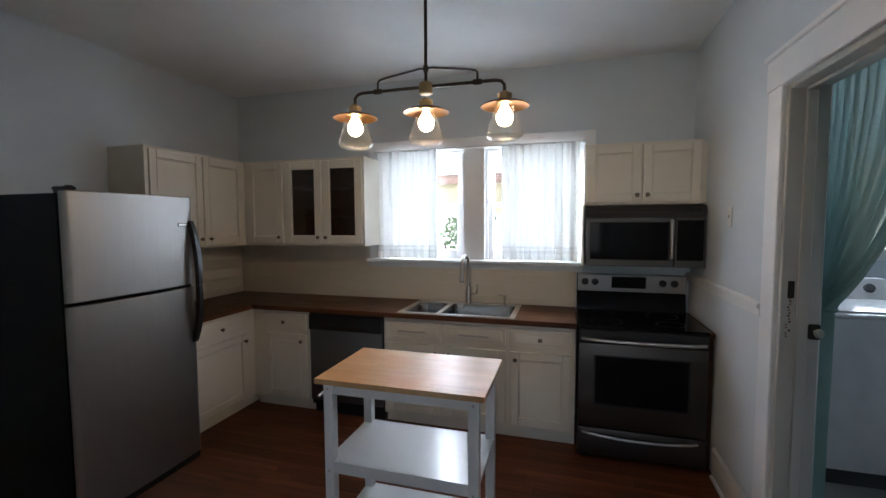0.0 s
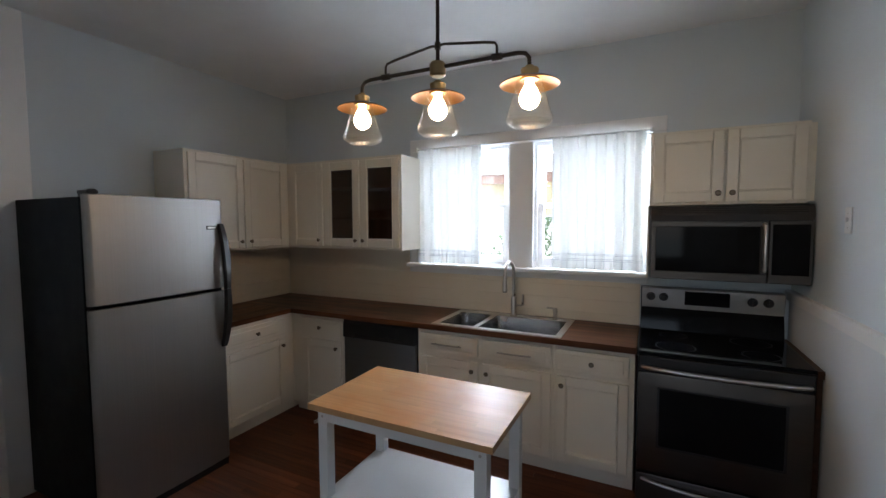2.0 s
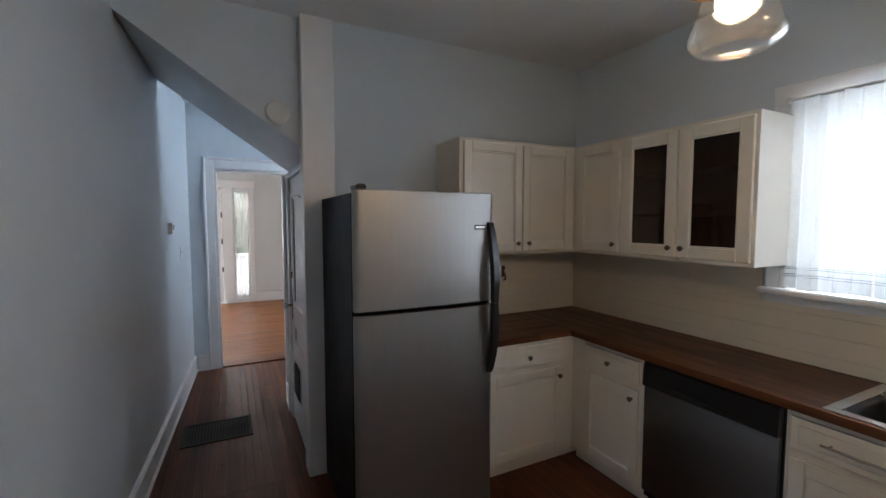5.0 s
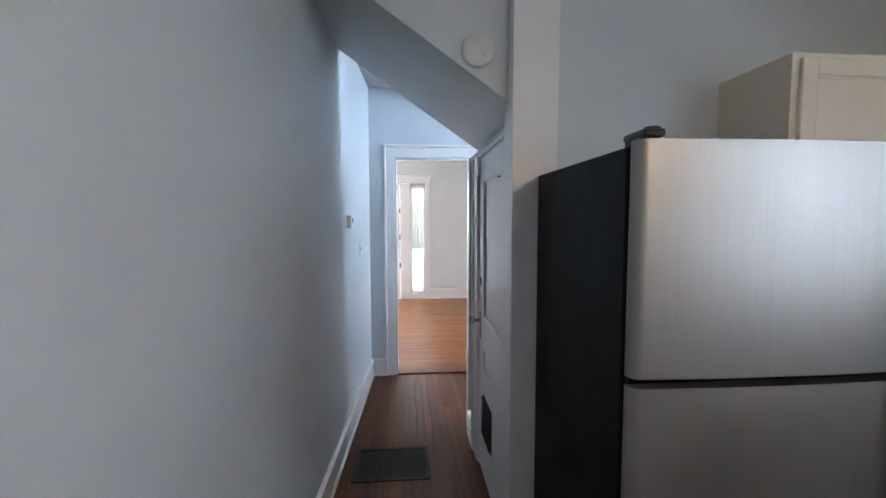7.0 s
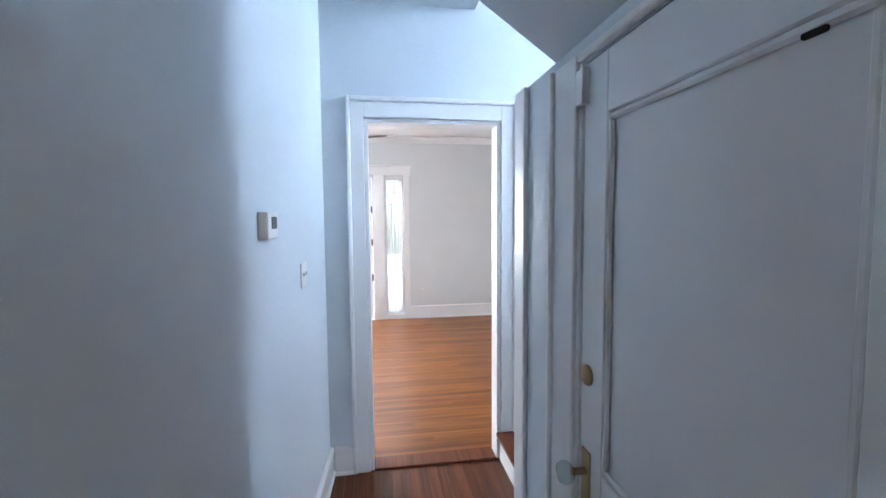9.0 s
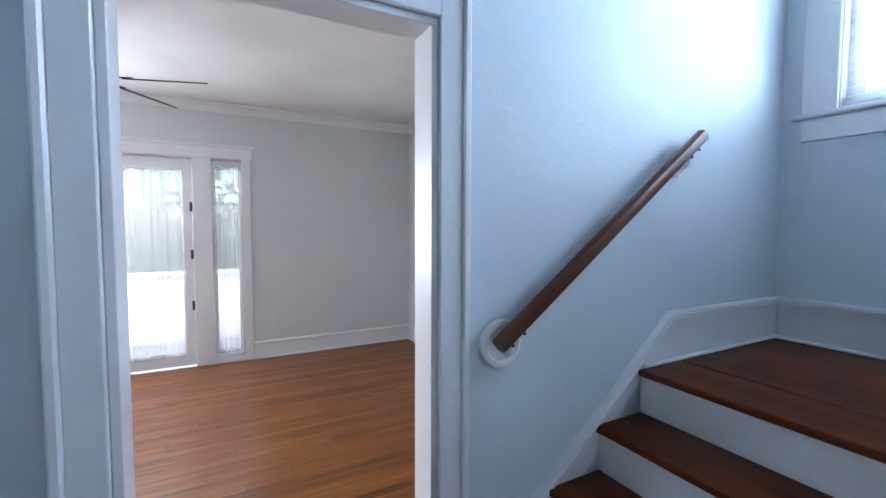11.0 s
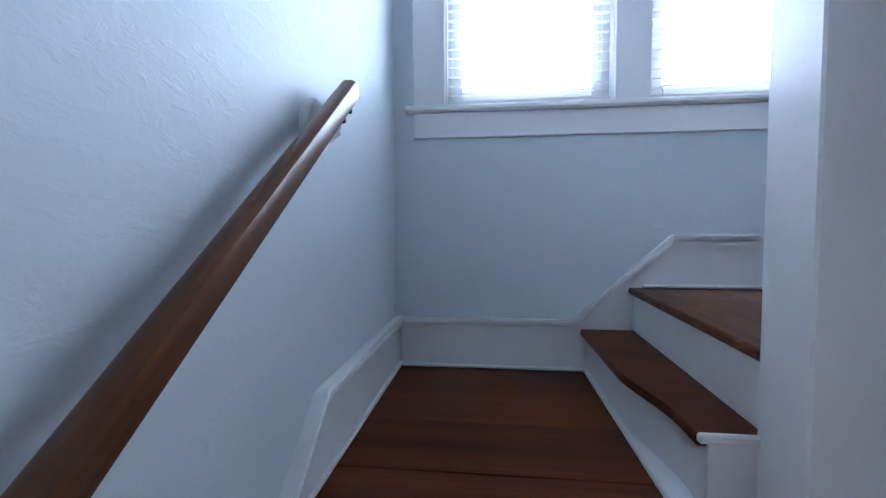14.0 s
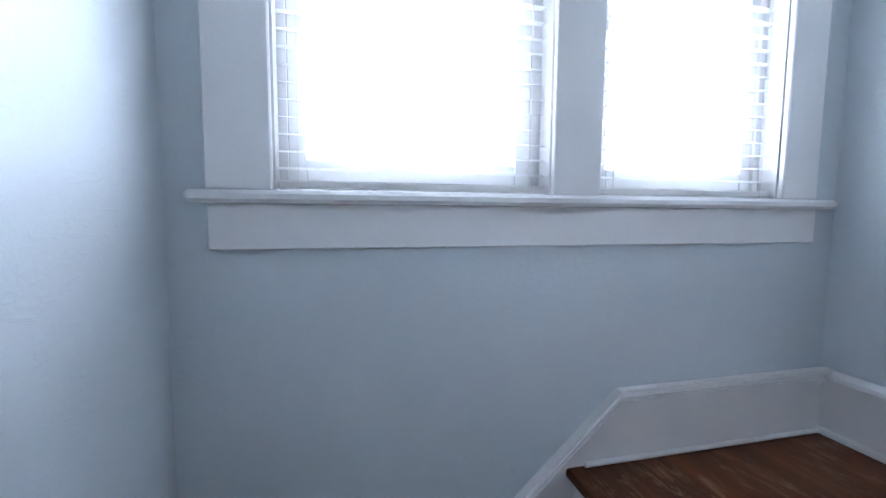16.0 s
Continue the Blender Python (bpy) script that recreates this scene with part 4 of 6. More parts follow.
blind("window_blind", SM1 + 0.006, SW1 - 0.008, SN + 0.034, SZ0 + 0.012, SZ1 - 0.03, "white slatted blind in the landing window, slats open")


# ---- cloth ----
def curtain_mesh(x0, x1, y, z0, z1, folds, depth, seed, flare=0.0, rows=26, per=14):
    rnd = random.Random(seed)
    ph = [rnd.uniform(0, 6.28) for _ in range(4)]
    bm = bmesh.new()
    n = folds * per
    grid = []
    for j in range(rows + 1):
        v = j / rows
        row = []
        for i in range(n + 1):
            u = i / n
            a = 2 * math.pi * folds * u
            amp = depth * (0.55 + 0.45 * v) * (0.6 + 0.4 * math.sin(3.1 * u * folds / 2 + ph[0]))
            dy = amp * math.sin(a + 0.7 * math.sin(2.3 * u * 6 + ph[1] + 0.8 * v)) + 0.3 * depth * math.sin(2.7 * a + ph[2])
            x = x0 + (x1 - x0) * (u + 0.012 * math.sin(2 * a + ph[3])) + flare * v * (u - 0.5)
            row.append(bm.verts.new((x, y + dy, z1 + (z0 - z1) * v + 0.004 * math.sin(a * 0.5 + ph[0]) * v)))
        grid.append(row)
    for a, b in zip(grid, grid[1:]):
        for i in range(n):
            bm.faces.new((a[i], a[i + 1], b[i + 1], b[i]))
    return bm


def kitchen_curtain(x0, x1, seed, folds):
    zt, zb = KZ1 + 0.005, KZ0 + 0.028
    c = thing("curtain", ((x0 + x1) / 2, KN - 0.055, zb), "white linen cafe curtain with fine grey border stripes", "curtain")
    part("cloth", curtain_mesh(x0, x1, KN - 0.052, zb, zt, folds, 0.027, seed), M_CURT, c, smooth=True)
    bands = [(0.060, 0.064), (0.072, 0.076), (0.100, 0.104), (0.110, 0.113)]
    # stripes lie on their own thin rows just before the cloth
    for a, b in bands:
        bm = curtain_mesh(x0, x1, KN - 0.0545, zb, zt, folds, 0.027, seed, rows=1)
        for v in bm.verts:
            v.co.z = zb + (a if v.co.z < (zb + zt) / 2 else b)
        part("stripe", bm, M_STRIPE, c, smooth=True)


kitchen_curtain(-1.600, -1.015, 3, 4)
kitchen_curtain(-0.455, 0.165, 8, 5)
rod = thing("curtain_rod", (-0.70, KN - 0.052, KZ1), "thin white curtain rod across the window", "curtain rod")
bm = bmesh.new()
cyl(bm, (KW0 - 0.02, KN - 0.052, KZ1 + 0.006), (KW1 + 0.01, KN - 0.052, KZ1 + 0.006), 0.008, n=12)
part("rod", bm, M_WPLAST, rod, smooth=True)
for x in (KW0 - 0.015, KW1 + 0.005):
    part("bracket", box(x - 0.01, x + 0.01, KN - 0.062, KN - 0.024, KZ1 - 0.012, KZ1 + 0.022, 0.003), M_WPLAST, rod)

# ---- kitchen: cabinets ----
def knob(parent, at, axis=1, sign=-1):
    """A small round metal knob that stands out along an axis."""
    bm = bmesh.new()
    m = pose(0, 0, 0, 90) if axis == 1 else pose(0, 0, 0, 0, 90)
    if sign > 0 and axis == 1:
        m = pose(0, 0, 0, -90)
    lathe(bm, [(0.0, 0.0), (0.007, 0.0), (0.006, 0.012), (0.013, 0.017), (0.016, 0.023), (0.012, 0.029), (0.0, 0.031)], at, 14, m)
    return part("knob", bm, M_KNOB, parent, "dark nickel knob", True)


def shaker(name, parent, axis, face, u0, u1, z0, z1, glass=False, fw=0.058, t=0.019):
    """A framed cabinet front that lies in front of face, towards -y (axis 1) or +x (axis 0)."""
    def b(bm, a0, a1, d0, d1, c0, c1, bev):
        if axis == 1:
            bx(bm, a0, a1, face - d1, face - d0, c0, c1, bev)
        else:
            bx(bm, face + d0, face + d1, a0, a1, c0, c1, bev)
    bm = bmesh.new()
    b(bm, u0, u0 + fw, 0, t, z0, z1, 0.0035)
    b(bm, u1 - fw, u1, 0, t, z0, z1, 0.0035)
    b(bm, u0 + fw, u1 - fw, 0, t, z0, z0 + fw, 0.0035)
    b(bm, u0 + fw, u1 - fw, 0, t, z1 - fw, z1, 0.0035)
    d = part(name, bm, M_CAB, parent)
    bm = bmesh.new()
    if glass:
        b(bm, u0 + fw - 0.004, u1 - fw + 0.004, 0.006, 0.009, z0 + fw - 0.004, z1 - fw + 0.004, 0)
        part("glass_pane", bm, M_CABGL, d, "clear glass pane")
    else:
        b(bm, u0 + fw - 0.004, u1 - fw + 0.004, 0.001, 0.0075, z0 + fw - 0.004, z1 - fw + 0.004, 0)
        part("panel", bm, M_CAB, d)
    bm = bmesh.new()
    i0, i1, j0, j1 = u0 + fw, u1 - fw, z0 + fw, z1 - fw
    for r in ((i0, i1, j0, j0 + 0.009), (i0, i1, j1 - 0.009, j1), (i0, i0 + 0.009, j0 + 0.009, j1 - 0.009), (i1 - 0.009, i1, j0 + 0.009, j1 - 0.009)):
        b(bm, r[0], r[1], 0.007, 0.0150, r[2], r[3], 0.004)
    part("bead", bm, M_CAB, d)
    return d


def drawer_front(parent, axis, face, u0, u1, z0, z1):
    bm = bmesh.new()
    if axis == 1:
        bx(bm, u0, u1, face - 0.019, face, z0, z1, 0.005, 2)
        bx(bm, u0 + 0.03, u1 - 0.03, face - 0.022, face - 0.017, z0 + 0.028, z1 - 0.028, 0.0025)
    else:
        bx(bm, face, face + 0.019, u0, u1, z0, z1, 0.005, 2)
        bx(bm, face + 0.017, face + 0.022, u0 + 0.03, u1 - 0.03, z0 + 0.028, z1 - 0.028, 0.0025)
    return part("drawer", bm, M_CAB, parent)


def bar_pull(parent, x0, x1, y, z):
    bm = bmesh.new()
    cyl(bm, (x0, y - 0.030, z), (x1, y - 0.030, z), 0.0055, n=12)
    for x in (x0 + 0.025, x1 - 0.025):
        cyl(bm, (x, y, z), (x, y - 0.030, z), 0.0045, n=10)
    part("bar_handle", bm, M_NICKEL, parent, "brushed nickel bar handle", True)


CZ, CT = 0.905, 0.038           # counter top, thickness
BF = 3.29                       # front of the base cabinets on the north side
WF = -2.565                     # front of those on the west side
DZ0, DZ1, OZ1, OZ0 = 0.700, 0.835, 0.665, 0.115
TOE = 0.085


def base_body(c, x0, x1, y0, y1, front):
    part("body", boxes((x0, x1, y0, y1, TOE, CZ - CT - 0.001), bev=0.002), M_CAB, c)
    if front == "y":
        part("toe_kick", box(x0, x1, y0 + 0.05, y1, 0.0, TOE), M_CAB, c)
    else:
        part("toe_kick", box(x0, x1 - 0.05, y0, y1, 0.0, TOE), M_CAB, c)


G = "base cabinets"
c = thing("base_cabinet", (-0.83, BF, 0), "cream painted sink cabinet with bar handles and two doors", "cabinet", G)
for r in ((-1.32, -1.302, BF, KN, TOE, CZ - CT - 0.001), (-0.353, -0.335, BF, KN, TOE, CZ - CT - 0.001)):
    part("side_panel", box(*r, 0.001), M_CAB, c)
part("bottom_panel", box(-1.302, -0.353, BF, KN, TOE, TOE + 0.018), M_CAB, c)
part("face_frame", boxes((-1.302, -0.353, BF, BF + 0.018, TOE + 0.018, 0.12), (-1.302, -0.353, BF, BF + 0.018, 0.64, 0.72), (-1.302, -0.353, BF, BF + 0.018, 0.82, CZ - CT - 0.001),
                         (-1.302, -1.28, BF, BF + 0.018, 0.12, 0.64), (-0.375, -0.353, BF, BF + 0.018, 0.12, 0.64), (-0.86, -0.80, BF, BF + 0.018, 0.12, 0.64), (-0.86, -0.80, BF, BF + 0.018, 0.72, 0.82)), M_CAB, c)
part("toe_kick", box(-1.32, -0.335, BF + 0.05, BF + 0.07, 0.0, TOE), M_CAB, c)
for a, b, kx in ((-1.300, -0.845, -0.885), (-0.815, -0.350, -0.778)):
    dr = drawer_front(c, 1, BF, a, b, DZ0, DZ1)
    bar_pull(dr, (a + b) / 2 - 0.115, (a + b) / 2 + 0.115, BF - 0.019, (DZ0 + DZ1) / 2)
    d = shaker("door", c, 1, BF, a, b, OZ0, OZ1)
    knob(d, (kx, BF - 0.019, OZ1 - 0.060))
c = thing("base_cabinet", (-0.1, BF, 0), "cream painted narrow base cabinet with one drawer and door", "cabinet", G)
base_body(c, -0.334, 0.135, BF, KN, "y")
dr = drawer_front(c, 1, BF, -0.315, 0.105, DZ0, DZ1)
knob(dr, (-0.105, BF - 0.021, (DZ0 + DZ1) / 2))
d = shaker("door", c, 1, BF, -0.315, 0.105, OZ0, OZ1)
knob(d, (-0.282, BF - 0.019, OZ1 - 0.055))
c = thing("base_cabinet", (-2.25, BF, 0), "cream painted corner base cabinet with one drawer and door", "cabinet", G)
base_body(c, WF + 0.0, -1.99, BF, KN, "y")
dr = drawer_front(c, 1, BF, -2.44, -2.03, DZ0, DZ1)
knob(dr, (-2.235, BF - 0.021, (DZ0 + DZ1) / 2))
d = shaker("door", c, 1, BF, -2.44, -2.03, OZ0, OZ1)
knob(d, (-2.068, BF - 0.019, OZ1 - 0.055))
c = thing("base_cabinet", (WF, 2.9, 0), "cream painted base cabinet beside the refrigerator", "cabinet", G)
part("body", boxes((KW, WF, 2.53, BF, TOE, CZ - CT - 0.001), (KW, WF, BF, KN, TOE, CZ - CT - 0.001)), M_CAB, c)
part("toe_kick", box(KW, WF - 0.05, 2.53, KN, 0, TOE), M_CAB, c)
dr = drawer_front(c, 0, WF, 2.60, 3.185, DZ0, DZ1)
knob(dr, (WF + 0.021, 2.90, (DZ0 + DZ1) / 2), 0)
d = shaker("door", c, 0, WF, 2.60, 3.185, OZ0, OZ1)
knob(d, (WF + 0.019, 3.15, OZ1 - 0.055), 0)

# walnut block counters, strip by strip
SK = (-1.185, -0.300, 3.2855, 3.753)      # sink opening


def block_counter(name, x0, x1, y0, y1, along, holes, label, seed):
    ct = thing(name, ((x0 + x1) / 2, (y0 + y1) / 2, CZ), label, "counter")
    rnd = random.Random(seed)
    u0, u1, v0, v1 = (x0, x1, y0, y1) if along == 0 else (y0, y1, x0, x1)
    n = round((v1 - v0) / 0.042)
    w = (v1 - v0) / n
    for k in range(n):
        va, vb = v0 + k * w, v0 + (k + 1) * w
        spans = [(u0, u1)]
        for h in holes:
            if vb > h[2] + 0.001 and va < h[3] - 0.001:
                spans = [(u0, h[0]), (h[1], u1)]
        for s0, s1 in spans:
            u = s0
            while u < s1 - 0.01:
                e = min(s1, u + rnd.uniform(0.35, 1.0))
                if s1 - e < 0.15:
                    e = s1
                bm = bmesh.new()
                if along == 0:
                    bx(bm, u, e - 0.0002, va, vb - 0.0002, CZ - CT, CZ + rnd.uniform(-0.0004, 0), 0.0)
                else:
                    bx(bm, va, vb - 0.0002, u, e - 0.0002, CZ - CT, CZ + rnd.uniform(-0.0004, 0), 0.0)
                part("block_strip", bm, M_BLOCK if along == 0 else M_BLOCKY, ct)
                u = e
    return ct


block_counter("countertop", KW, 0.142, 3.243, KN - 0.002, 0, [SK], "dark walnut butcher block countertop with an inset sink", 11)
block_counter("countertop", KW, WF + 0.030, 2.525, 3.243, 1, [], "dark walnut butcher block countertop beside the refrigerator", 12)
block_counter("countertop", 0.938, KE - 0.009, 3.20, KN - 0.002, 1, [], "narrow walnut counter strip beside the stove", 13)
fp = thing("filler_panel", (0.955, 3.21, 0), "dark wooden filler panel beside the stove", "panel")
part("panel", box(0.940, KE - 0.011, 3.215, KN - 0.002, 0, CZ - CT, 0.002), M_BLOCK, fp)

# backsplash: horizontal painted boards
for nm, ax, a, b in (("backsplash_north", 1, KW + 0.012, 0.142), ("backsplash_west", 0, 2.53, KN - 0.012)):
    sp = structure(nm, (box(a, b, KN - 0.005, KN - 0.001, CZ + 0.002, 1.195) if ax == 1 else box(KW + 0.001, KW + 0.005, a, b, CZ + 0.002, 1.41)), M_SPLASH,
                   "cream painted horizontal board backsplash", "backsplash")
    rows = [(CZ + 0.002, CZ + 0.062), (CZ + 0.064, CZ + 0.160), (CZ + 0.162, CZ + 0.258), (CZ + 0.260, CZ + 0.296)]
    if ax == 0:
        rows[-1] = (CZ + 0.260, CZ + 0.356)
        rows += [(CZ + 0.358, CZ + 0.454), (CZ + 0.456, CZ + 0.504)]
    for r in rows:
        bm = box(a, b, KN - 0.012, KN - 0.005, r[0], r[1], 0.0015) if ax == 1 else box(KW + 0.005, KW + 0.012, a, b, r[0], r[1], 0.0015)
        part("backsplash_board", bm, M_SPLASH, sp)
sp = structure("backsplash_corner", box(KW + 0.012, KW0 - 0.115, KN - 0.011, KN - 0.001, 1.203, 1.405, 0.001), M_SPLASH, "cream painted backsplash under the cabinets", "backsplash")

# upper cabinets
UZ0, UZ1, UF = 1.405, 2.165, 3.500
GU = "upper cabinets"
t = 0.018


def upper_shell(c, x0, x1, y0, y1, z0, z1, open_front=False, mat_in=None):
    if not open_front:
        part("body", box(x0, x1, y0, y1, z0, z1, 0.002), M_CAB, c)
        return
    for nm, r in (("side_panel", (x0, x0 + t, y0, y1, z0, z1)), ("side_panel", (x1 - t, x1, y0, y1, z0, z1)), ("bottom_panel", (x0 + t, x1 - t, y0, y1, z0, z0 + t)), ("top_panel", (x0 + t, x1 - t, y0, y1, z1 - t, z1))):
        part(nm, box(*r, 0.001), M_CAB, c)
    part("lining", boxes((x0 + t, x1 - t, y1 - 0.008, y1 - 0.001, z0 + t, z1 - t), (x0 + t, x0 + t + 0.004, y0 + 0.02, y1 - 0.008, z0 + t, z1 - t), (x1 - t - 0.004, x1 - t, y0 + 0.02, y1 - 0.008, z0 + t, z1 - t),
                         (x0 + t + 0.004, x1 - t - 0.004, y0 + 0.02, y1 - 0.008, z0 + t, z0 + t + 0.004), (x0 + t + 0.004, x1 - t - 0.004, y0 + 0.02, y1 - 0.008, z1 - t - 0.004, z1 - t)), mat_in, c, "dark reddish wood lining")


c = thing("upper_cabinet", (-2.57, UF, UZ0), "cream painted single door wall cabinet in the corner", "cabinet", GU)
upper_shell(c, KW, -2.362, UF, KN, UZ0, UZ1)
d = shaker("door", c, 1, UF, -2.745, -2.382, UZ0 + 0.022, UZ1 - 0.022)
knob(d, (-2.412, UF - 0.019, UZ0 + 0.075))
c = thing("upper_cabinet", (-1.97, UF, UZ0), "cream painted wall cabinet with two glass doors, empty", "cabinet", GU)
upper_shell(c, -2.361, -1.578, UF, KN, UZ0, UZ1, True, M_CABIN)
part("face_frame", boxes((-2.361, -2.335, UF - 0.004, UF, UZ0, UZ1), (-1.604, -1.578, UF - 0.004, UF, UZ0, UZ1), (-1.99, -1.96, UF - 0.004, UF, UZ0, UZ1), (-2.335, -1.604, UF - 0.004, UF, UZ0, UZ0 + 0.026), (-2.335, -1.604, UF - 0.004, UF, UZ1 - 0.026, UZ1)), M_CAB, c)
for z in (1.66, 1.915):
    part("shelf", box(-2.338, -1.601, UF + 0.04, KN - 0.009, z, z + 0.018, 0.002), M_CABIN, c)
for a, b, kx in ((-2.346, -1.984, -2.012), (-1.966, -1.594, -1.936)):
    d = shaker("glass_door", c, 1, UF - 0.004, a, b, UZ0 + 0.022, UZ1 - 0.022, True, 0.062)
    knob(d, (kx, UF - 0.023, UZ0 + 0.075))
c = thing("upper_cabinet", (-2.8, 3.0, UZ0), "cream painted two door wall cabinet above the counter", "cabinet", GU)
upper_shell(c, KW, -2.800, 2.535, UF - 0.001, UZ0, UZ1)
for a, b, ky in ((2.560, 3.015, 2.975), (3.025, 3.455, 3.065)):
    d = shaker("door", c, 0, -2.800, a, b, UZ0 + 0.022, UZ1 - 0.022)
    knob(d, (-2.781, ky, UZ0 + 0.075), 0)
c = thing("upper_cabinet", (0.57, UF, 1.728), "cream painted short wall cabinet above the microwave", "cabinet", GU)
upper_shell(c, 0.188, 0.948, UF, KN, 1.725, 2.160)
part("side_panel", box(0.178, 0.188, UF + 0.01, KN, 1.28, 1.725, 0.002), M_CAB, c)
for a, b, kx in ((0.203, 0.564, 0.535), (0.574, 0.935, 0.603)):
    d = shaker("door", c, 1, UF, a, b, 1.740, 2.145)
    knob(d, (kx, UF - 0.019, 1.79))
part("filler", box(0.948, KE, UF + 0.01, KN, 1.735, 2.150, 0.002), M_CAB, c)

# ---- sink, faucet, dispenser ----
sk = thing("sink", (-0.74, 3.52, CZ), "stainless steel sink with two uneven basins, empty", "sink")
x0, x1, ya, yb = SK[0] - 0.012, SK[1] + 0.012, 3.262, 3.800


def basin(parent, bx0, bx1, by0, by1, depth, name):
    """A rounded bowl: rim ring, sloped walls, floor."""
    bm = bmesh.new()
    rings = []
    for z, inset, rad in ((CZ + 0.005, -0.004, 0.064), (CZ + 0.003, 0.004, 0.060), (CZ - 0.02, 0.012, 0.060), (CZ - depth + 0.03, 0.020, 0.055), (CZ - depth, 0.05, 0.04), (CZ - depth - 0.006, 0.12, 0.03)):
        ring = []
        for k in range(4):
            cx = (bx1 - inset - rad) if k in (0, 3) else (bx0 + inset + rad)
            cy = (by1 - inset - rad) if k in (0, 1) else (by0 + inset + rad)
            for j in range(6):
                a = math.pi / 2 * (k + j / 5)
                ring.append(bm.verts.new((cx + rad * math.cos(a), cy + rad * math.sin(a), z)))
        rings.append(ring)
    n = len(rings[0])
    for p, q in zip(rings, rings[1:]):
        for i in range(n):
            bm.faces.new((p[i], p[(i + 1) % n], q[(i + 1) % n], q[i]))
    bm.faces.new(rings[-1])
    b = part(name, bm, M_SINK, parent, smooth=True)
    bm = bmesh.new()
    lathe(bm, [(0.0, 0.002), (0.02, 0.002), (0.040, 0.004), (0.043, 0.001)], ((bx0 + bx1) / 2, (by0 + by1) / 2, CZ - depth - 0.005), 20)
    part("drain", bm, M_NICKEL, b, smooth=True)


bm = bmesh.new()
dv = -0.875
for r in ((x0, x1, ya, ya + 0.042), (x0, x1, yb - 0.085, yb), (x0, x0 + 0.042, ya + 0.042, yb - 0.085), (x1 - 0.042, x1, ya + 0.042, yb - 0.085), (dv - 0.018, dv + 0.018, ya + 0.042, yb - 0.085)):
    bx(bm, r[0], r[1], r[2], r[3], CZ + 0.0005, CZ + 0.006, 0.002)
part("rim", bm, M_STEEL, sk)
basin(sk, x0 + 0.036, dv - 0.012, ya + 0.036, yb - 0.079, 0.17, "small_basin")
basin(sk, dv + 0.012, x1 - 0.036, ya + 0.036, yb - 0.079, 0.20, "large_basin")

fc = thing("faucet", (-0.735, 3.735, CZ), "brushed nickel high arc pull-down kitchen faucet", "faucet")
fx, fy = -0.735, 3.745
bm = bmesh.new()
lathe(bm, [(0.0, 0.0), (0.030, 0.0), (0.030, 0.006), (0.024, 0.012), (0.0215, 0.02), (0.0215, 0.13), (0.018, 0.145), (0.0, 0.146)], (fx, fy, CZ + 0.006), 20)
part("base", bm, M_NICKEL, fc, smooth=True)
bm = bmesh.new()
pts = [(fx, fy, CZ + 0.14), (fx, fy, CZ + 0.345)]
for k in range(1, 12):
    a = math.pi * k / 12
    pts.append((fx - 0.012 * (1 - math.cos(a)), fy - 0.072 * (1 - math.cos(a)), CZ + 0.345 + 0.078 * math.sin(a)))
pts.append((fx - 0.024, fy - 0.144, CZ + 0.325))
tube(bm, pts, 0.0125, 12)
part("spout", bm, M_NICKEL, fc, smooth=True)
bm = bmesh.new()
cyl(bm, (fx - 0.024, fy - 0.144, CZ + 0.335), (fx - 0.024, fy - 0.146, CZ + 0.215), 0.0145, 0.020, 16)
sh = part("spray_head", bm, M_NICKEL, fc, smooth=True)
bm = bmesh.new()
cyl(bm, (fx - 0.024, fy - 0.146, CZ + 0.215), (fx - 0.024, fy - 0.146, CZ + 0.207), 0.016, 0.015, 16)
part("nozzle", bm, M_DGREY, sh)
bm = bmesh.new()
tube(bm, [(fx + 0.015, fy, CZ + 0.085), (fx + 0.055, fy, CZ + 0.088), (fx + 0.072, fy, CZ + 0.10), (fx + 0.074, fy - 0.004, CZ + 0.175)], 0.0085, 10)
part("lever", bm, M_NICKEL, fc, smooth=True)
sd = thing("soap_dispenser", (-0.42, 3.745, CZ), "short brushed nickel soap dispenser pump on the sink", "soap dispenser")
bm = bmesh.new()
lathe(bm, [(0.0, 0.0), (0.020, 0.0), (0.018, 0.008), (0.014, 0.012), (0.014, 0.055), (0.016, 0.057), (0.016, 0.085), (0.0, 0.088)], (-0.42, 3.745, CZ + 0.006), 16)
part("pump", bm, M_NICKEL, sd, smooth=True)
bm = bmesh.new()
tube(bm, [(-0.42, 3.745, CZ + 0.080), (-0.445, 3.735, CZ + 0.090), (-0.478, 3.722, CZ + 0.094)], 0.007, 10)
part("spout", bm, M_NICKEL, sd, smooth=True)

# ---- dishwasher ----
dw = thing("dishwasher", (-1.655, BF, 0), "stainless steel dishwasher with a black control strip, closed", "dishwasher")
part("cabinet", box(-1.985, -1.325, BF, KN, 0.08, CZ - CT - 0.002), M_BLACK, dw)
part("door", box(-1.980, -1.330, BF - 0.030, BF, 0.125, 0.725, 0.006, 2), M_STEELW, dw, smooth=True)
bm = prism([(BF - 0.046, 0.728), (BF, 0.728), (BF, 0.862), (BF - 0.026, 0.862), (BF - 0.040, 0.845)], 0, -1.980, -1.330)
part("control_panel", bm, M_BLACK, dw, "black control panel with a recessed grip")
# dark strip painted as the shade in the grip
part("grip_shadow", box(-1.86, -1.45, BF - 0.048, BF - 0.046, 0.735, 0.760), M_GAP_DARK, dw)
part("kick_plate", box(-1.978, -1.332, BF + 0.03, BF + 0.05, 0.0, 0.12), M_BLACK, dw)

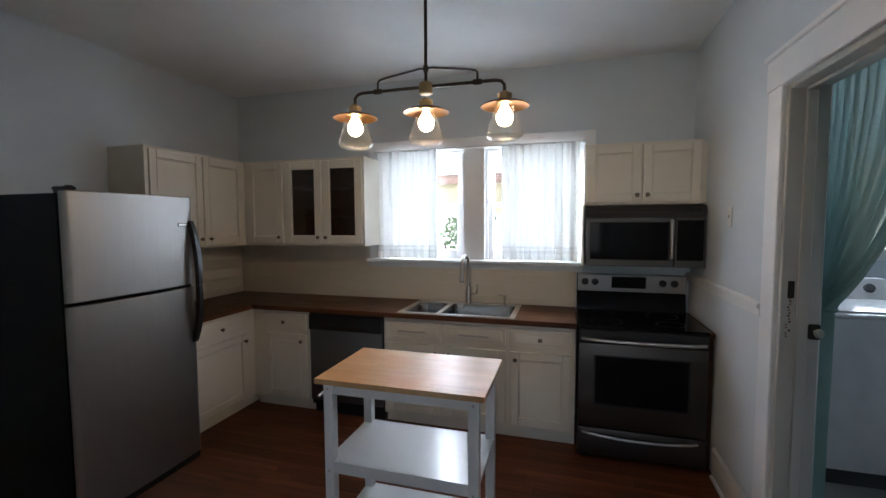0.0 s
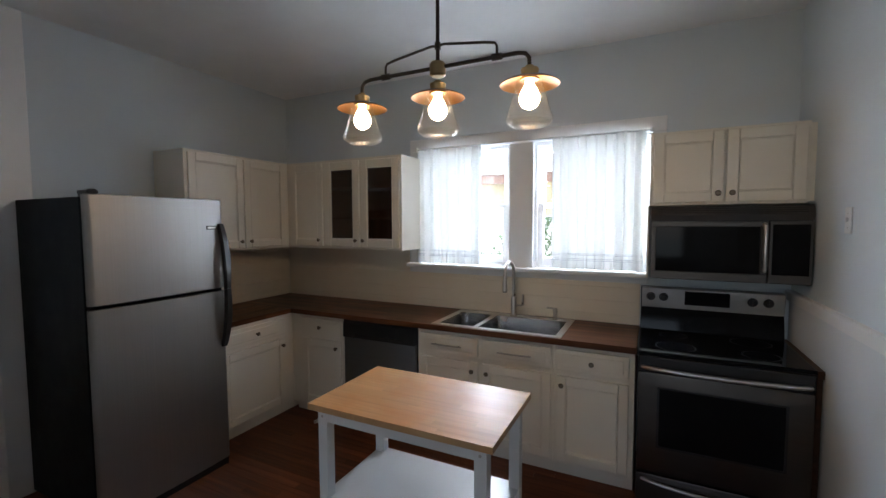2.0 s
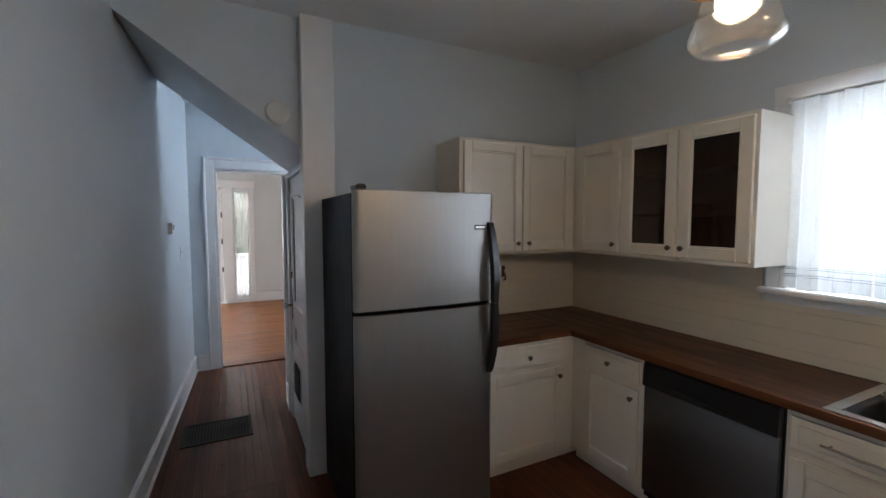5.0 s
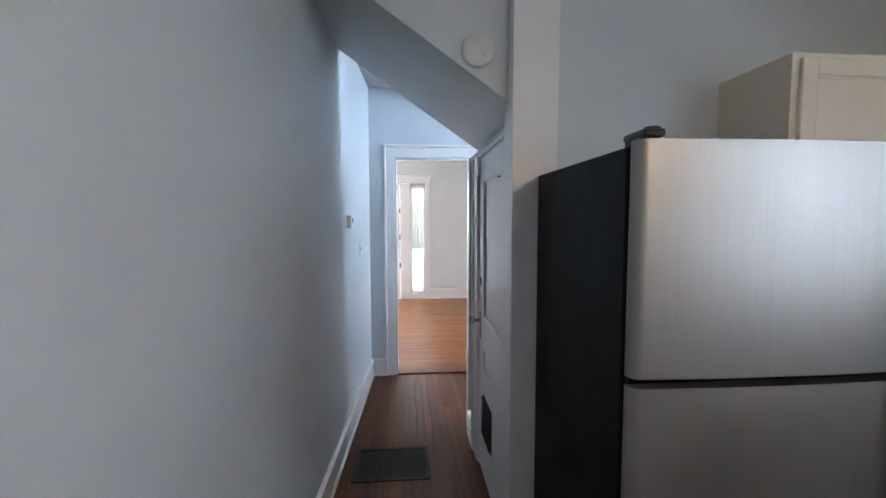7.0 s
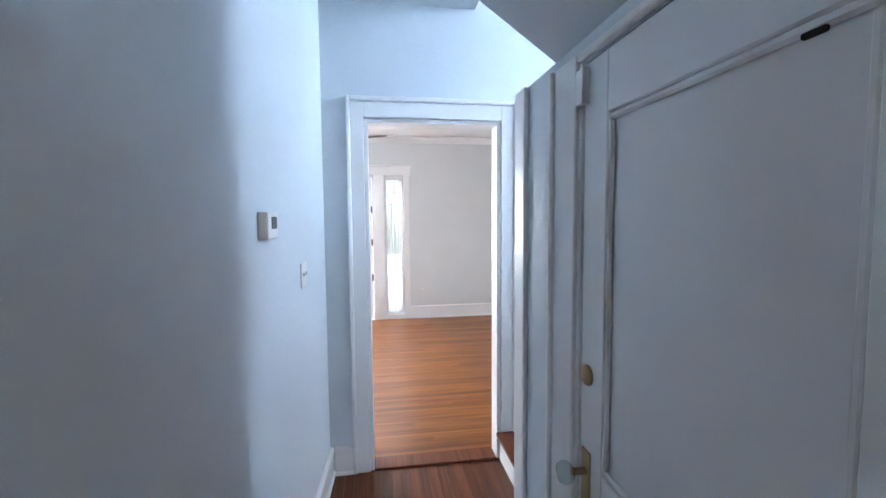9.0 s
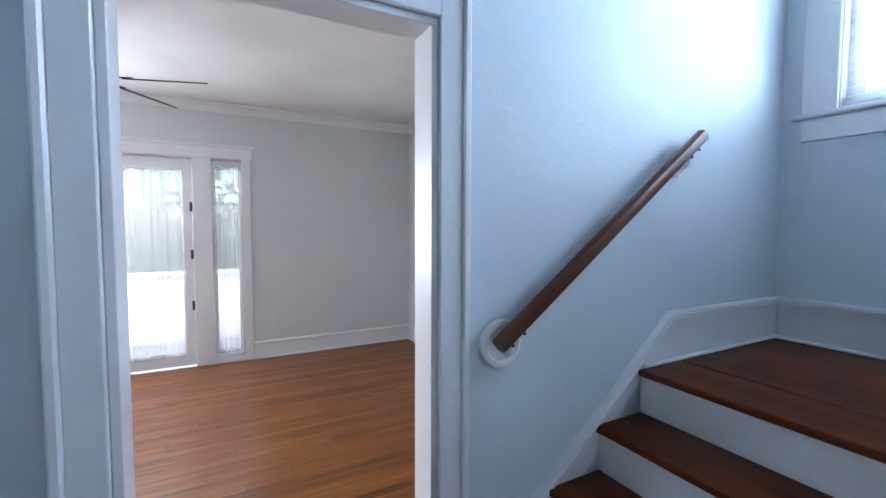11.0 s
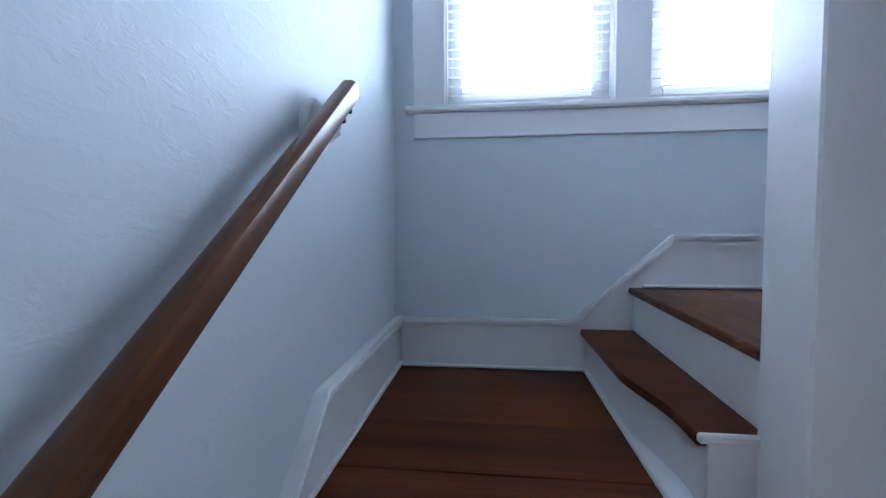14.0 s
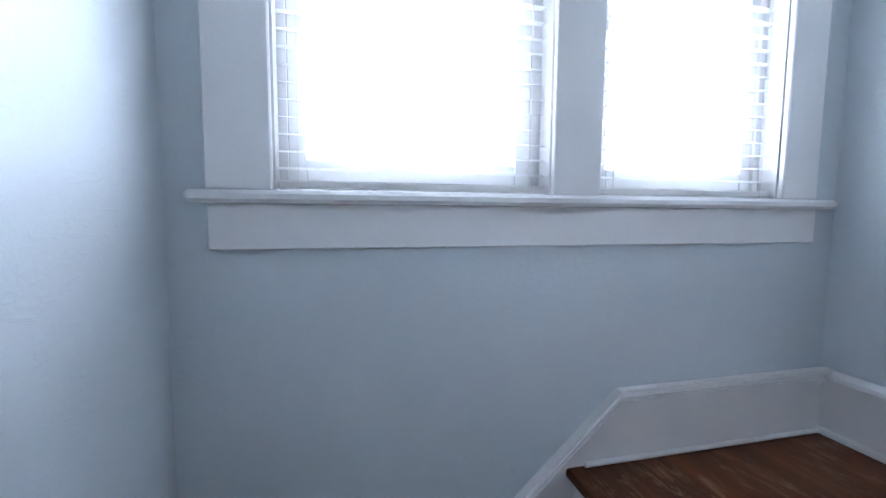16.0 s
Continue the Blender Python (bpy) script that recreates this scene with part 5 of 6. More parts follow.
# ---- refrigerator ----
fr = thing("refrigerator", (-2.7, 2.115, 0), "stainless top-freezer refrigerator with black sides and handles", "refrigerator")
FX0, FX1, FY0, FY1, FZ = KW + 0.045, -2.400, 1.735, 2.500, 1.766
part("cabinet", box(FX0, FX1, FY0, FY1, 0.03, FZ, 0.006, 2), M_FRSIDE, fr)
part("gasket", box(FX1, FX1 + 0.016, FY0 + 0.012, FY1 - 0.012, 0.05, FZ - 0.006), M_BLACK, fr)


def fridge_door(z0, z1, name):
    """A door slab with softly bowed front and rounded side edges."""
    xa, xb = FX1 + 0.016, -2.345
    prof = [(FY0, xa), (FY0, xb - 0.030)]
    for k in range(7):
        a = math.pi / 2 * k / 6
        prof.append((FY0 + 0.030 * (1 - math.cos(a)), xb - 0.030 + 0.030 * math.sin(a) * 0.9))
    for k in range(1, 10):
        u = k / 10
        prof.append((FY0 + 0.03 + (FY1 - FY0 - 0.06) * u, xb - 0.003 + 0.010 * (1 - (2 * u - 1) ** 2)))
    for k in range(7):
        a = math.pi / 2 * (1 - k / 6)
        prof.append((FY1 - 0.030 * (1 - math.cos(a)), xb - 0.030 + 0.030 * math.sin(a) * 0.9))
    prof += [(FY1, xa)]
    bm = prism([(x, y) for y, x in prof], 2, z0, z1)
    return part(name, bm, M_STEELV, fr, smooth=True)


fd = fridge_door(1.204, 1.776, "freezer_door")
fl = fridge_door(0.045, 1.181, "fridge_door")
part("door_gap", box(FX1 + 0.016, -2.385, FY0 + 0.004, FY1 - 0.004, 1.181, 1.204), M_BLACK, fr)
part("door_cap", box(FX1 + 0.016, -2.36, FY0 + 0.01, FY1 - 0.01, 1.776, 1.781, 0.002), M_BLACK, fd)
part("base_grille", box(FX1, FX1 + 0.05, FY0 + 0.02, FY1 - 0.02, 0.0, 0.044), M_BLACK, fr)
bm = bmesh.new()
bx(bm, FX1 - 0.035, FX1 - 0.001, FY0 + 0.012, FY0 + 0.060, FZ, FZ + 0.018)
bx(bm, FX1 - 0.045, FX1 + 0.058, FY0 + 0.010, FY0 + 0.062, FZ + 0.014, FZ + 0.034, 0.008, 2)
lathe(bm, [(0, 0.0), (0.020, 0.0), (0.018, 0.006), (0, 0.008)], (FX1 + 0.035, FY0 + 0.04, FZ + 0.033), 14)
part("hinge_cover", bm, M_BLACK, fr, "black plastic hinge cover")


def fridge_handle(parent, za, zb, bend):
    """A broad bowed grip beside the door's free edge."""
    bm = bmesh.new()
    n = 14
    ring = []
    for k in range(n + 1):
        u = k / n
        z = za + (zb - za) * u
        w = u if bend > 0 else 1 - u
        out = 0.006 + 0.056 * math.cos(math.pi / 2 * max(0.0, (w - 0.12) / 0.88)) ** 0.8 
        wd = 0.020 + 0.006 * math.sin(math.pi * u)
        c = Vector((-2.352 + out, FY1 - 0.026 + 0.006 * math.sin(math.pi * u), z))
        ring.append([bm.verts.new(c + Vector((p * 0.012, q * wd, 0))) for p, q in ((-1, -1), (1, -0.7), (1, 0.7), (-1, 1))])
    for a, b in zip(ring, ring[1:]):
        for k in range(4):
            bm.faces.new((a[k], a[(k + 1) % 4], b[(k + 1) % 4], b[k]))
    bm.faces.new(ring[0][::-1])
    bm.faces.new(ring[-1])
    part("handle", bm, M_BLACK, parent, "black bowed plastic handle", True)


fridge_handle(fd, 1.2005, 1.625, 1)
fridge_handle(fl, 0.81, 1.199, -1)
bp = part("badge", box(-2.345, -2.341, 2.375, 2.445, 1.588, 1.612, 0.003), M_GRATE, fd, "small oval maker's badge")
part("badge_face", box(-2.341, -2.3400, 2.382, 2.438, 1.594, 1.606), M_NICKEL, bp)

# ---- stove ----
st = thing("stove", (0.535, 3.18, 0), "stainless electric range with black glass cooktop and oven window", "stove")
OX0, OX1, OY = 0.150, 0.930, 3.185
part("body", box(OX0 + 0.004, OX1 - 0.004, OY + 0.02, KN - 0.03, 0.02, 0.895), M_BLACK, st)
part("cooktop", box(OX0, OX1, OY - 0.02, KN - 0.10, 0.896, 0.916, 0.006, 2), M_BGLASS, st, "black glass cooktop")
for cx, cy, r in ((0.34, 3.33, 0.10), (0.74, 3.33, 0.085), (0.34, 3.60, 0.075), (0.74, 3.60, 0.10)):
    bm = bmesh.new()
    lathe(bm, [(r - 0.003, 0.0), (r, 0.0006), (r + 0.003, 0.0)], (cx, cy, 0.9161), 40)
    part("burner_ring", bm, M_BLACK, st)
bm = prism([(KN - 0.105, 0.915), (KN - 0.005, 0.915), (KN - 0.005, 1.19), (KN - 0.085, 1.19), (KN - 0.098, 1.18), (KN - 0.075, 1.06), (KN - 0.085, 1.02)], 0, OX0, OX1)
part("backguard", bm, M_BGLASS, st)
cp = part("control_panel", prism([(KN - 0.100, 1.062), (KN - 0.090, 1.062), (KN - 0.088, 1.197), (KN - 0.108, 1.197), (KN - 0.113, 1.190)], 0, OX0 + 0.006, OX1 - 0.006), M_STEEL, st, "brushed steel control panel")
part("display", box(0.405, 0.650, KN - 0.116, KN - 0.108, 1.092, 1.180, 0.002), M_BGLASS, cp)
for x in (0.21, 0.285, 0.765, 0.845):
    bm = bmesh.new()
    lathe(bm, [(0, 0), (0.026, 0), (0.027, 0.004), (0.022, 0.010), (0.020, 0.026), (0.016, 0.030), (0, 0.031)], (x, KN - 0.108, 1.135), 20, pose(0, 0, 0, 90))
    kn = part("dial", bm, M_BLACK, cp, "black control knob", True)
    part("dial_grip", box(x - 0.004, x + 0.004, KN - 0.146, KN - 0.137, 1.115, 1.155, 0.002), M_BLACK, kn)
od = part("oven_door", box(OX0 + 0.004, OX1 - 0.004, OY - 0.022, OY + 0.02, 0.232, 0.800, 0.008, 2), M_STEELD, st, smooth=True)
part("door_top_strip", box(OX0 + 0.004, OX1 - 0.004, OY - 0.020, OY + 0.02, 0.802, 0.893, 0.006), M_BLACK, st)
part("oven_window", box(0.262, 0.815, OY - 0.0245, OY - 0.0215, 0.395, 0.715, 0.001), M_BGLASS, od, "dark glass oven window")
part("window_band", boxes((0.250, 0.262, OY - 0.0245, OY - 0.0215, 0.385, 0.725), (0.815, 0.827, OY - 0.0245, OY - 0.0215, 0.385, 0.725), (0.262, 0.815, OY - 0.0245, OY - 0.0215, 0.715, 0.725), (0.262, 0.815, OY - 0.0245, OY - 0.0215, 0.385, 0.395)), M_BLACK, od)


def bowed_bar(parent, x0, x1, y, z, r, bow, sag=0.0):
    bm = bmesh.new()
    pts = []
    for k in range(17):
        u = k / 16
        s = math.sin(math.pi * u) ** 0.5 if 0 < u < 1 else 0
        pts.append((x0 + (x1 - x0) * u, y - bow * s, z - sag * (1 - (2 * u - 1) ** 2)))
    tube(bm, pts, r, 12)
    part("handle", bm, M_STEEL, parent, "bowed steel bar handle", True)


bowed_bar(od, OX0 + 0.02, OX1 - 0.02, OY - 0.018, 0.828, 0.012, 0.045, 0.0)
dr = part("drawer", box(OX0 + 0.004, OX1 - 0.004, OY - 0.020, OY + 0.02, 0.035, 0.222, 0.008, 2), M_STEELD, st, smooth=True)
bowed_bar(dr, OX0 + 0.03, OX1 - 0.05, OY - 0.016, 0.190, 0.009, 0.028, 0.018)
part("foot", box(OX0 + 0.03, OX0 + 0.07, OY + 0.03, OY + 0.07, 0.0, 0.021), M_BLACK, st)
part("foot", box(OX1 - 0.07, OX1 - 0.03, OY + 0.03, OY + 0.07, 0.0, 0.021), M_BLACK, st)

# ---- microwave ----
mw = thing("microwave", (0.59, 3.44, 1.29), "stainless over-range microwave with black glass door", "microwave")
MX0, MX1, MY, MZ0, MZ1 = 0.198, 0.965, 3.46, 1.288, 1.716
part("case", box(MX0, MX1, MY, KN - 0.002, MZ0, MZ1, 0.004), M_BLACK, mw)
part("vent_strip", prism([(MY - 0.014, MZ1 - 0.082), (MY, MZ1 - 0.082), (MY, MZ1), (MY - 0.004, MZ1), (MY - 0.022, MZ1 - 0.05)], 0, MX0, MX1), M_STEELD, mw, "brushed steel vent strip")
# near-black bars painted as the shade in the vent
for i in range(3):
    part("vent_slot", box(MX0 + 0.03, MX1 - 0.03, MY - 0.019 + i * 0.003, MY - 0.010, MZ1 - 0.038 + i * 0.011, MZ1 - 0.035 + i * 0.011), M_GAP_DARK, mw)
md = part("door", boxes((MX0 + 0.002, 0.770, MY - 0.022, MY, MZ0 + 0.002, MZ0 + 0.050), (MX0 + 0.002, 0.770, MY - 0.022, MY, MZ1 - 0.118, MZ1 - 0.086), (MX0 + 0.002, MX0 + 0.030, MY - 0.022, MY, MZ0 + 0.050, MZ1 - 0.118), (0.735, 0.770, MY - 0.022, MY, MZ0 + 0.050, MZ1 - 0.118), bev=0.003), M_STEELD, mw)
part("window", box(MX0 + 0.030, 0.735, MY - 0.018, MY - 0.010, MZ0 + 0.050, MZ1 - 0.118), M_BGLASS, md, "black glass window")
cp = part("control_panel", boxes((0.774, MX1 - 0.002, MY - 0.022, MY, MZ0 + 0.002, MZ1 - 0.086), bev=0.003), M_STEELD, mw)
part("keypad", box(0.788, MX1 - 0.016, MY - 0.0245, MY - 0.0215, MZ0 + 0.050, MZ1 - 0.105, 0.001), M_BGLASS, cp)
bm = bmesh.new()
hx = 0.752
tube(bm, [(hx, MY - 0.020, MZ0 + 0.065), (hx, MY - 0.048, MZ0 + 0.075), (hx, MY - 0.054, MZ0 + 0.11), (hx, MY - 0.056, (MZ0 + MZ1) / 2 - 0.02), (hx, MY - 0.054, MZ1 - 0.15), (hx, MY - 0.048, MZ1 - 0.115), (hx, MY - 0.020, MZ1 - 0.105)], 0.0125, 12)
part("handle", bm, M_STEEL, md, "vertical steel bar handle", True)
part("lamp_lens", box(0.40, 0.52, 3.53, 3.60, MZ0 - 0.003, MZ0 + 0.001), M_WPLAST, mw)

# ---- kitchen cart ----
ca = thing("kitchen_cart", (-0.63, 2.1, 0), "white kitchen cart with birch block top and two shelves", "kitchen cart")
CX0, CX1, CY0, CY1, CH = -1.020, -0.240, 1.857, 2.345, 0.908
rnd = random.Random(21)
n = 9
for k in range(n):
    ya, yb = CY0 + (CY1 - CY0) * k / n, CY0 + (CY1 - CY0) * (k + 1) / n
    x = CX0
    while x < CX1 - 0.01:
        e = min(CX1, x + rnd.uniform(0.18, 0.42))
        if CX1 - e < 0.08:
            e = CX1
        part("top_block", box(x, e, ya, yb, CH - 0.024, CH), M_BIRCH, ca)
        x = e
lx0, lx1, ly0, ly1, lw = CX0 + 0.030, CX1 - 0.030, CY0 + 0.025, CY1 - 0.025, 0.045
for x in (lx0, lx1 - lw):
    for y in (ly0, ly1 - lw):
        lg = part("leg", box(x, x + lw, y, y + lw, 0, CH - 0.024, 0.002), M_CART, ca)
        bm = bmesh.new()
        for z in (0.855, 0.47, 0.14):
            cyl(bm, (x + lw / 2, y if y == ly0 else y + lw, z), (x + lw / 2, (y - 0.001) if y == ly0 else (y + lw + 0.001), z), 0.006, n=10)
        part("bolt_cover", bm, M_NICKEL, lg)
for r in ((lx0 + lw, lx1 - lw, ly0 + 0.004, ly0 + 0.022, CH - 0.075, CH - 0.024), (lx0 + lw, lx1 - lw, ly1 - 0.022, ly1 - 0.004, CH - 0.075, CH - 0.024),
                    (lx0 + 0.004, lx0 + 0.022, ly0 + lw, ly1 - lw, CH - 0.075, CH - 0.024), (lx1 - 0.022, lx1 - 0.004, ly0 + lw, ly1 - lw, CH - 0.075, CH - 0.024)):
    part("apron", box(*r), M_CART, ca)
for z in (0.515, 0.15):
    part("shelf", boxes((lx0 + lw, lx1 - lw, ly0 + 0.002, ly1 - 0.002, z - 0.018, z), (lx0 + 0.002, lx0 + lw, ly0 + lw, ly1 - lw, z - 0.018, z), (lx1 - lw, lx1 - 0.002, ly0 + lw, ly1 - lw, z - 0.018, z)), M_CART, ca)
    part("shelf_rail", box(lx0 + lw, lx1 - lw, ly0 + 0.006, ly0 + 0.022, z - 0.055, z - 0.018), M_CART, ca)
    part("shelf_rail", box(lx0 + lw, lx1 - lw, ly1 - 0.022, ly1 - 0.006, z - 0.055, z - 0.018), M_CART, ca)
bm = bmesh.new()
cyl(bm, (lx0 - 0.045, ly0 + 0.03, CH - 0.105), (lx0 - 0.045, ly1 - 0.03, CH - 0.105), 0.007, n=12)
for y in (ly0 + 0.05, ly1 - 0.05):
    cyl(bm, (lx0, y, CH - 0.105), (lx0 - 0.045, y, CH - 0.105), 0.006, n=10)
part("towel_bar", bm, M_STEEL, ca, "steel side bar", True)

# ---- pendant lamp over the cart ----
pl = thing("pendant_lamp", (-0.57, 2.135, KC), "three light bronze pendant with clear glass shades, lit", "pendant lamp")
LX, LY, LB = -0.570, 2.135, 2.235
bm = bmesh.new()
lathe(bm, [(0.0, 0.0), (0.062, 0.0), (0.060, -0.014), (0.02, -0.022), (0.0, -0.022)], (LX, LY, KC + 0.003), 24)
part("canopy", bm, M_BRONZE, pl, smooth=True)
bm = bmesh.new()
cyl(bm, (LX, LY, KC - 0.02), (LX, LY, LB), 0.0075, n=12)
part("stem", bm, M_BRONZE, pl, smooth=True)
bm = bmesh.new()
lathe(bm, [(0, -0.035), (0.024, -0.035), (0.032, -0.028), (0.033, 0.010), (0.026, 0.020), (0, 0.022)], (LX, LY, LB), 20)
part("hub", bm, M_BRASS, pl, "turned brass hub", True)
for s in (-1, 1):
    bm = bmesh.new()
    tube(bm, [(LX, LY, LB), (LX + s * 0.15, LY, LB), (LX + s * 0.325, LY, LB), (LX + s * 0.350, LY, LB - 0.006), (LX + s * 0.364, LY, LB - 0.022), (LX + s * 0.366, LY, LB - 0.066)], 0.0075, 10)
    part("arm", bm, M_BRONZE, pl, smooth=True)
    bm = bmesh.new()
    tube(bm, [(LX, LY, LB + 0.083), (LX + s * 0.03, LY, LB + 0.085), (LX + s * 0.20, LY, LB + 0.060), (LX + s * 0.235, LY, LB + 0.052), (LX + s * 0.243, LY, LB + 0.040), (LX + s * 0.244, LY, LB)], 0.005, 10)
    part("brace", bm, M_BRONZE, pl, smooth=True)
    bm = bmesh.new()
    cyl(bm, (LX + s * 0.225, LY, LB), (LX + s * 0.262, LY, LB), 0.0125, n=12)
    part("collar", bm, M_BRONZE, pl, smooth=True)
bm = bmesh.new()
cyl(bm, (LX, LY, LB + 0.070), (LX, LY, LB + 0.096), 0.0125, n=12)
part("collar", bm, M_BRONZE, pl, smooth=True)
for x in (LX - 0.366, LX, LX + 0.366):
    z = 2.160
    bm = bmesh.new()
    lathe(bm, [(0, 0.024), (0.014, 0.024), (0.018, 0.016), (0.031, 0.013), (0.033, 0.008), (0.031, 0.003), (0.031, -0.018), (0.034, -0.022), (0.034, -0.028), (0.0, -0.028)], (x, LY, z), 20)
    sk_ = part("socket", bm, M_BRASS, pl, "aged brass socket", True)
    bm = bmesh.new()
    lathe(bm, [(0.024, -0.016), (0.055, -0.021), (0.085, -0.030), (0.105, -0.041)], (x, LY, z), 36)
    part("disc", bm, M_BRONZE, sk_, "dark bronze disc shade", True)
    bm = bmesh.new()
    lathe(bm, [(0.024, -0.020), (0.055, -0.025), (0.085, -0.034), (0.105, -0.0445), (0.107, -0.043), (0.105, -0.041)], (x, LY, z), 36)
    part("reflector", bm, M_COPPER, sk_, "copper coloured underside of the disc", True)
    bm = bmesh.new()
    lathe(bm, [(0.046, -0.030), (0.050, -0.050), (0.062, -0.095), (0.075, -0.138), (0.083, -0.158), (0.084, -0.166), (0.080, -0.175), (0.066, -0.186), (0.060, -0.189), (0.057, -0.190), (0.056, -0.187), (0.060, -0.184), (0.066, -0.181), (0.076, -0.172)], (x, LY, z), 32)
    part("glass_shade", bm, M_LGLASS, sk_, "clear bell shaped glass shade", True)
    bm = bmesh.new()
    lathe(bm, [(0.013, -0.028), (0.015, -0.042), (0.027, -0.062), (0.036, -0.085), (0.036, -0.100), (0.027, -0.118), (0.012, -0.127), (0.0, -0.129)], (x, LY, z), 24)
    part("bulb", bm, M_BULB, sk_, "glowing warm bulb", True)

# ---- laundry room ----
wa = thing("washing_machine", (1.95, 3.55, 0), "white enamel top-loading washing machine with a raised console", "washing machine")
wx0, wx1, wy0, wy1, wz = 1.51, 2.20, 3.27, 3.95, 1.028
part("cabinet", box(wx0, wx1, wy0, wy1, -0.004 + 0.10, wz, 0.012, 2), M_ENAMEL, wa, smooth=True)
part("top", box(wx0 - 0.004, wx1 + 0.004, wy0 - 0.006, wy1, wz + 0.001, wz + 0.026, 0.010, 2), M_ENAMEL, wa, smooth=True)
part("lid", box(wx0 + 0.08, wx1 - 0.08, wy0 + 0.03, wy1 - 0.17, wz + 0.027, wz + 0.040, 0.006, 2), M_ENAMEL, wa, smooth=True)
co = part("console", prism([(wy1 - 0.15, wz + 0.026), (wy1, wz + 0.026), (wy1, wz + 0.17), (wy1 - 0.06, wz + 0.17)], 0, wx0 + 0.01, wx1 - 0.01), M_ENAMEL, wa)
for x in (wx0 + 0.15, wx0 + 0.35, wx1 - 0.12):
    bm = bmesh.new()
    lathe(bm, [(0, 0), (0.032, 0), (0.028, 0.022), (0, 0.024)], (x, wy1 - 0.105, wz + 0.105), 18, pose(0, 0, 0, 55))
    part("dial", bm, M_DGREY, co, smooth=True)
part("plinth", box(wx0 + 0.02, wx1 - 0.02, wy0 + 0.03, wy1 - 0.02, -0.004, 0.10), M_DGREY, wa)
sash_window("window_5", 2.18, 2.95, 4.27, 4.37, 1.30, 2.15, "white painted laundry window")

# teal curtain, drawn to one side of the laundry doorway and tied
tc = thing("curtain", (1.20, 2.3, 0.05), "teal cotton curtain tied back in the laundry doorway", "curtain")
bm = bmesh.new()
rows, n = 48, 90
grid = []
for j in range(rows + 1):
    v = j / rows
    z = 2.24 - v * 2.18
    tie = 1.21
    if z > tie:
        q = (2.24 - z) / (2.24 - tie)
        wdt = 0.72 * (1 - q ** 1.6) + 0.10 * q
    else:
        q = (tie - z) / tie
        wdt = 0.10 - 0.02 * min(1, q * 2.0)
    fold = 0.012 + 0.018 * (1 - wdt / 0.72)
    row = []
    for i in range(n + 1):
        u = i / n
        a = 2 * math.pi * 11 * u
        sag = 0.16 * u * u * max(0.0, (z - tie) / (2.24 - tie)) * (1 - max(0.0, (z - tie) / (2.24 - tie))) * 2
        row.append(bm.verts.new((1.205 + fold * math.sin(a + 1.5 * math.sin(2 * v + u * 3)) + 0.006 * math.sin(2.3 * a), 2.625 - wdt * u, z - sag)))
    grid.append(row)
for a, b in zip(grid, grid[1:]):
    for i in range(n):
        bm.faces.new((a[i], a[i + 1], b[i + 1], b[i]))
part("cloth", bm, M_TEAL, tc, smooth=True)
bm = bmesh.new()
tube(bm, [(1.205 + 0.045 * math.cos(k * 0.5236), 2.575 + 0.062 * math.sin(k * 0.5236), 1.21 + 0.01 * math.sin(k * 0.5236)) for k in range(13)], 0.008, 8)
part("tie_band", bm, M_TEAL, tc, smooth=True)
rd = thing("curtain_rod", (1.205, 1.9, 2.13), "thin white rod in the laundry doorway", "curtain rod")
bm = bmesh.new()
cyl(bm, (1.205, 1.36, 2.245), (1.205, 2.66, 2.245), 0.007, n=10)
part("rod", bm, M_WPLAST, rd, smooth=True)
part("bracket", box(1.115, 1.215, 2.655, 2.67, 2.225, 2.265, 0.003), M_WPLAST, rd)

# ---- living room ----
fdoor = thing("door_front", (LW, 0.62, 0), "white painted front door with a tall glass pane, closed", "door")
dy0, dy1, dz1 = 0.165, 1.075, 2.265
xo = LW - 0.09
part("frame", boxes((xo, xo + 0.045, dy0, dy0 + 0.10, 0.01, dz1), (xo, xo + 0.045, dy1 - 0.10, dy1, 0.01, dz1), (xo, xo + 0.045, dy0 + 0.10, dy1 - 0.10, dz1 - 0.12, dz1), (xo, xo + 0.045, dy0 + 0.10, dy1 - 0.10, 0.01, 0.16), bev=0.004), M_TRIM, fdoor)
part("pane", box(xo + 0.020, xo + 0.025, dy0 + 0.095, dy1 - 0.095, 0.15, dz1 - 0.115), M_PANE, fdoor)
part("latch", box(xo + 0.045, xo + 0.060, dy0 + 0.035, dy0 + 0.075, 1.02, 1.20, 0.003), M_BRASS, fdoor, "brass door lock")
bm = bmesh.new()
lathe(bm, [(0, 0), (0.012, 0), (0.012, 0.03), (0.026, 0.038), (0.028, 0.05), (0.018, 0.062), (0, 0.064)], (xo + 0.058, dy0 + 0.055, 1.06), 16, pose(0, 0, 0, 0, 90))
part("door_knob", bm, M_BRASS, fdoor, smooth=True)
for z in (0.62, 1.18, 1.70):
    part("hinge", box(xo + 0.045, xo + 0.056, dy1 - 0.022, dy1 + 0.004, z, z + 0.10, 0.002), M_BRONZE, fdoor)
trim("front_door_casing", boxes((LW, LW + 0.022, 1.085, 1.265, 0, 2.28), (LW, LW + 0.022, 1.565, 1.655, 0, 2.28), (LW, LW + 0.022, 0.03, 0.155, 0, 2.28), (LW, LW + 0.026, 0.02, 1.672, 2.28, 2.40), (LW, LW + 0.036, 0.01, 1.695, 2.40, 2.43),
                                 (LW, LW + 0.020, 1.265, 1.565, 0.0, 0.07), bev=0.004), "white painted casing round front door and sidelight")
slw = thing("window_sidelight", (LW, 1.415, 0.07), "tall narrow sidelight window beside the front door", "window")
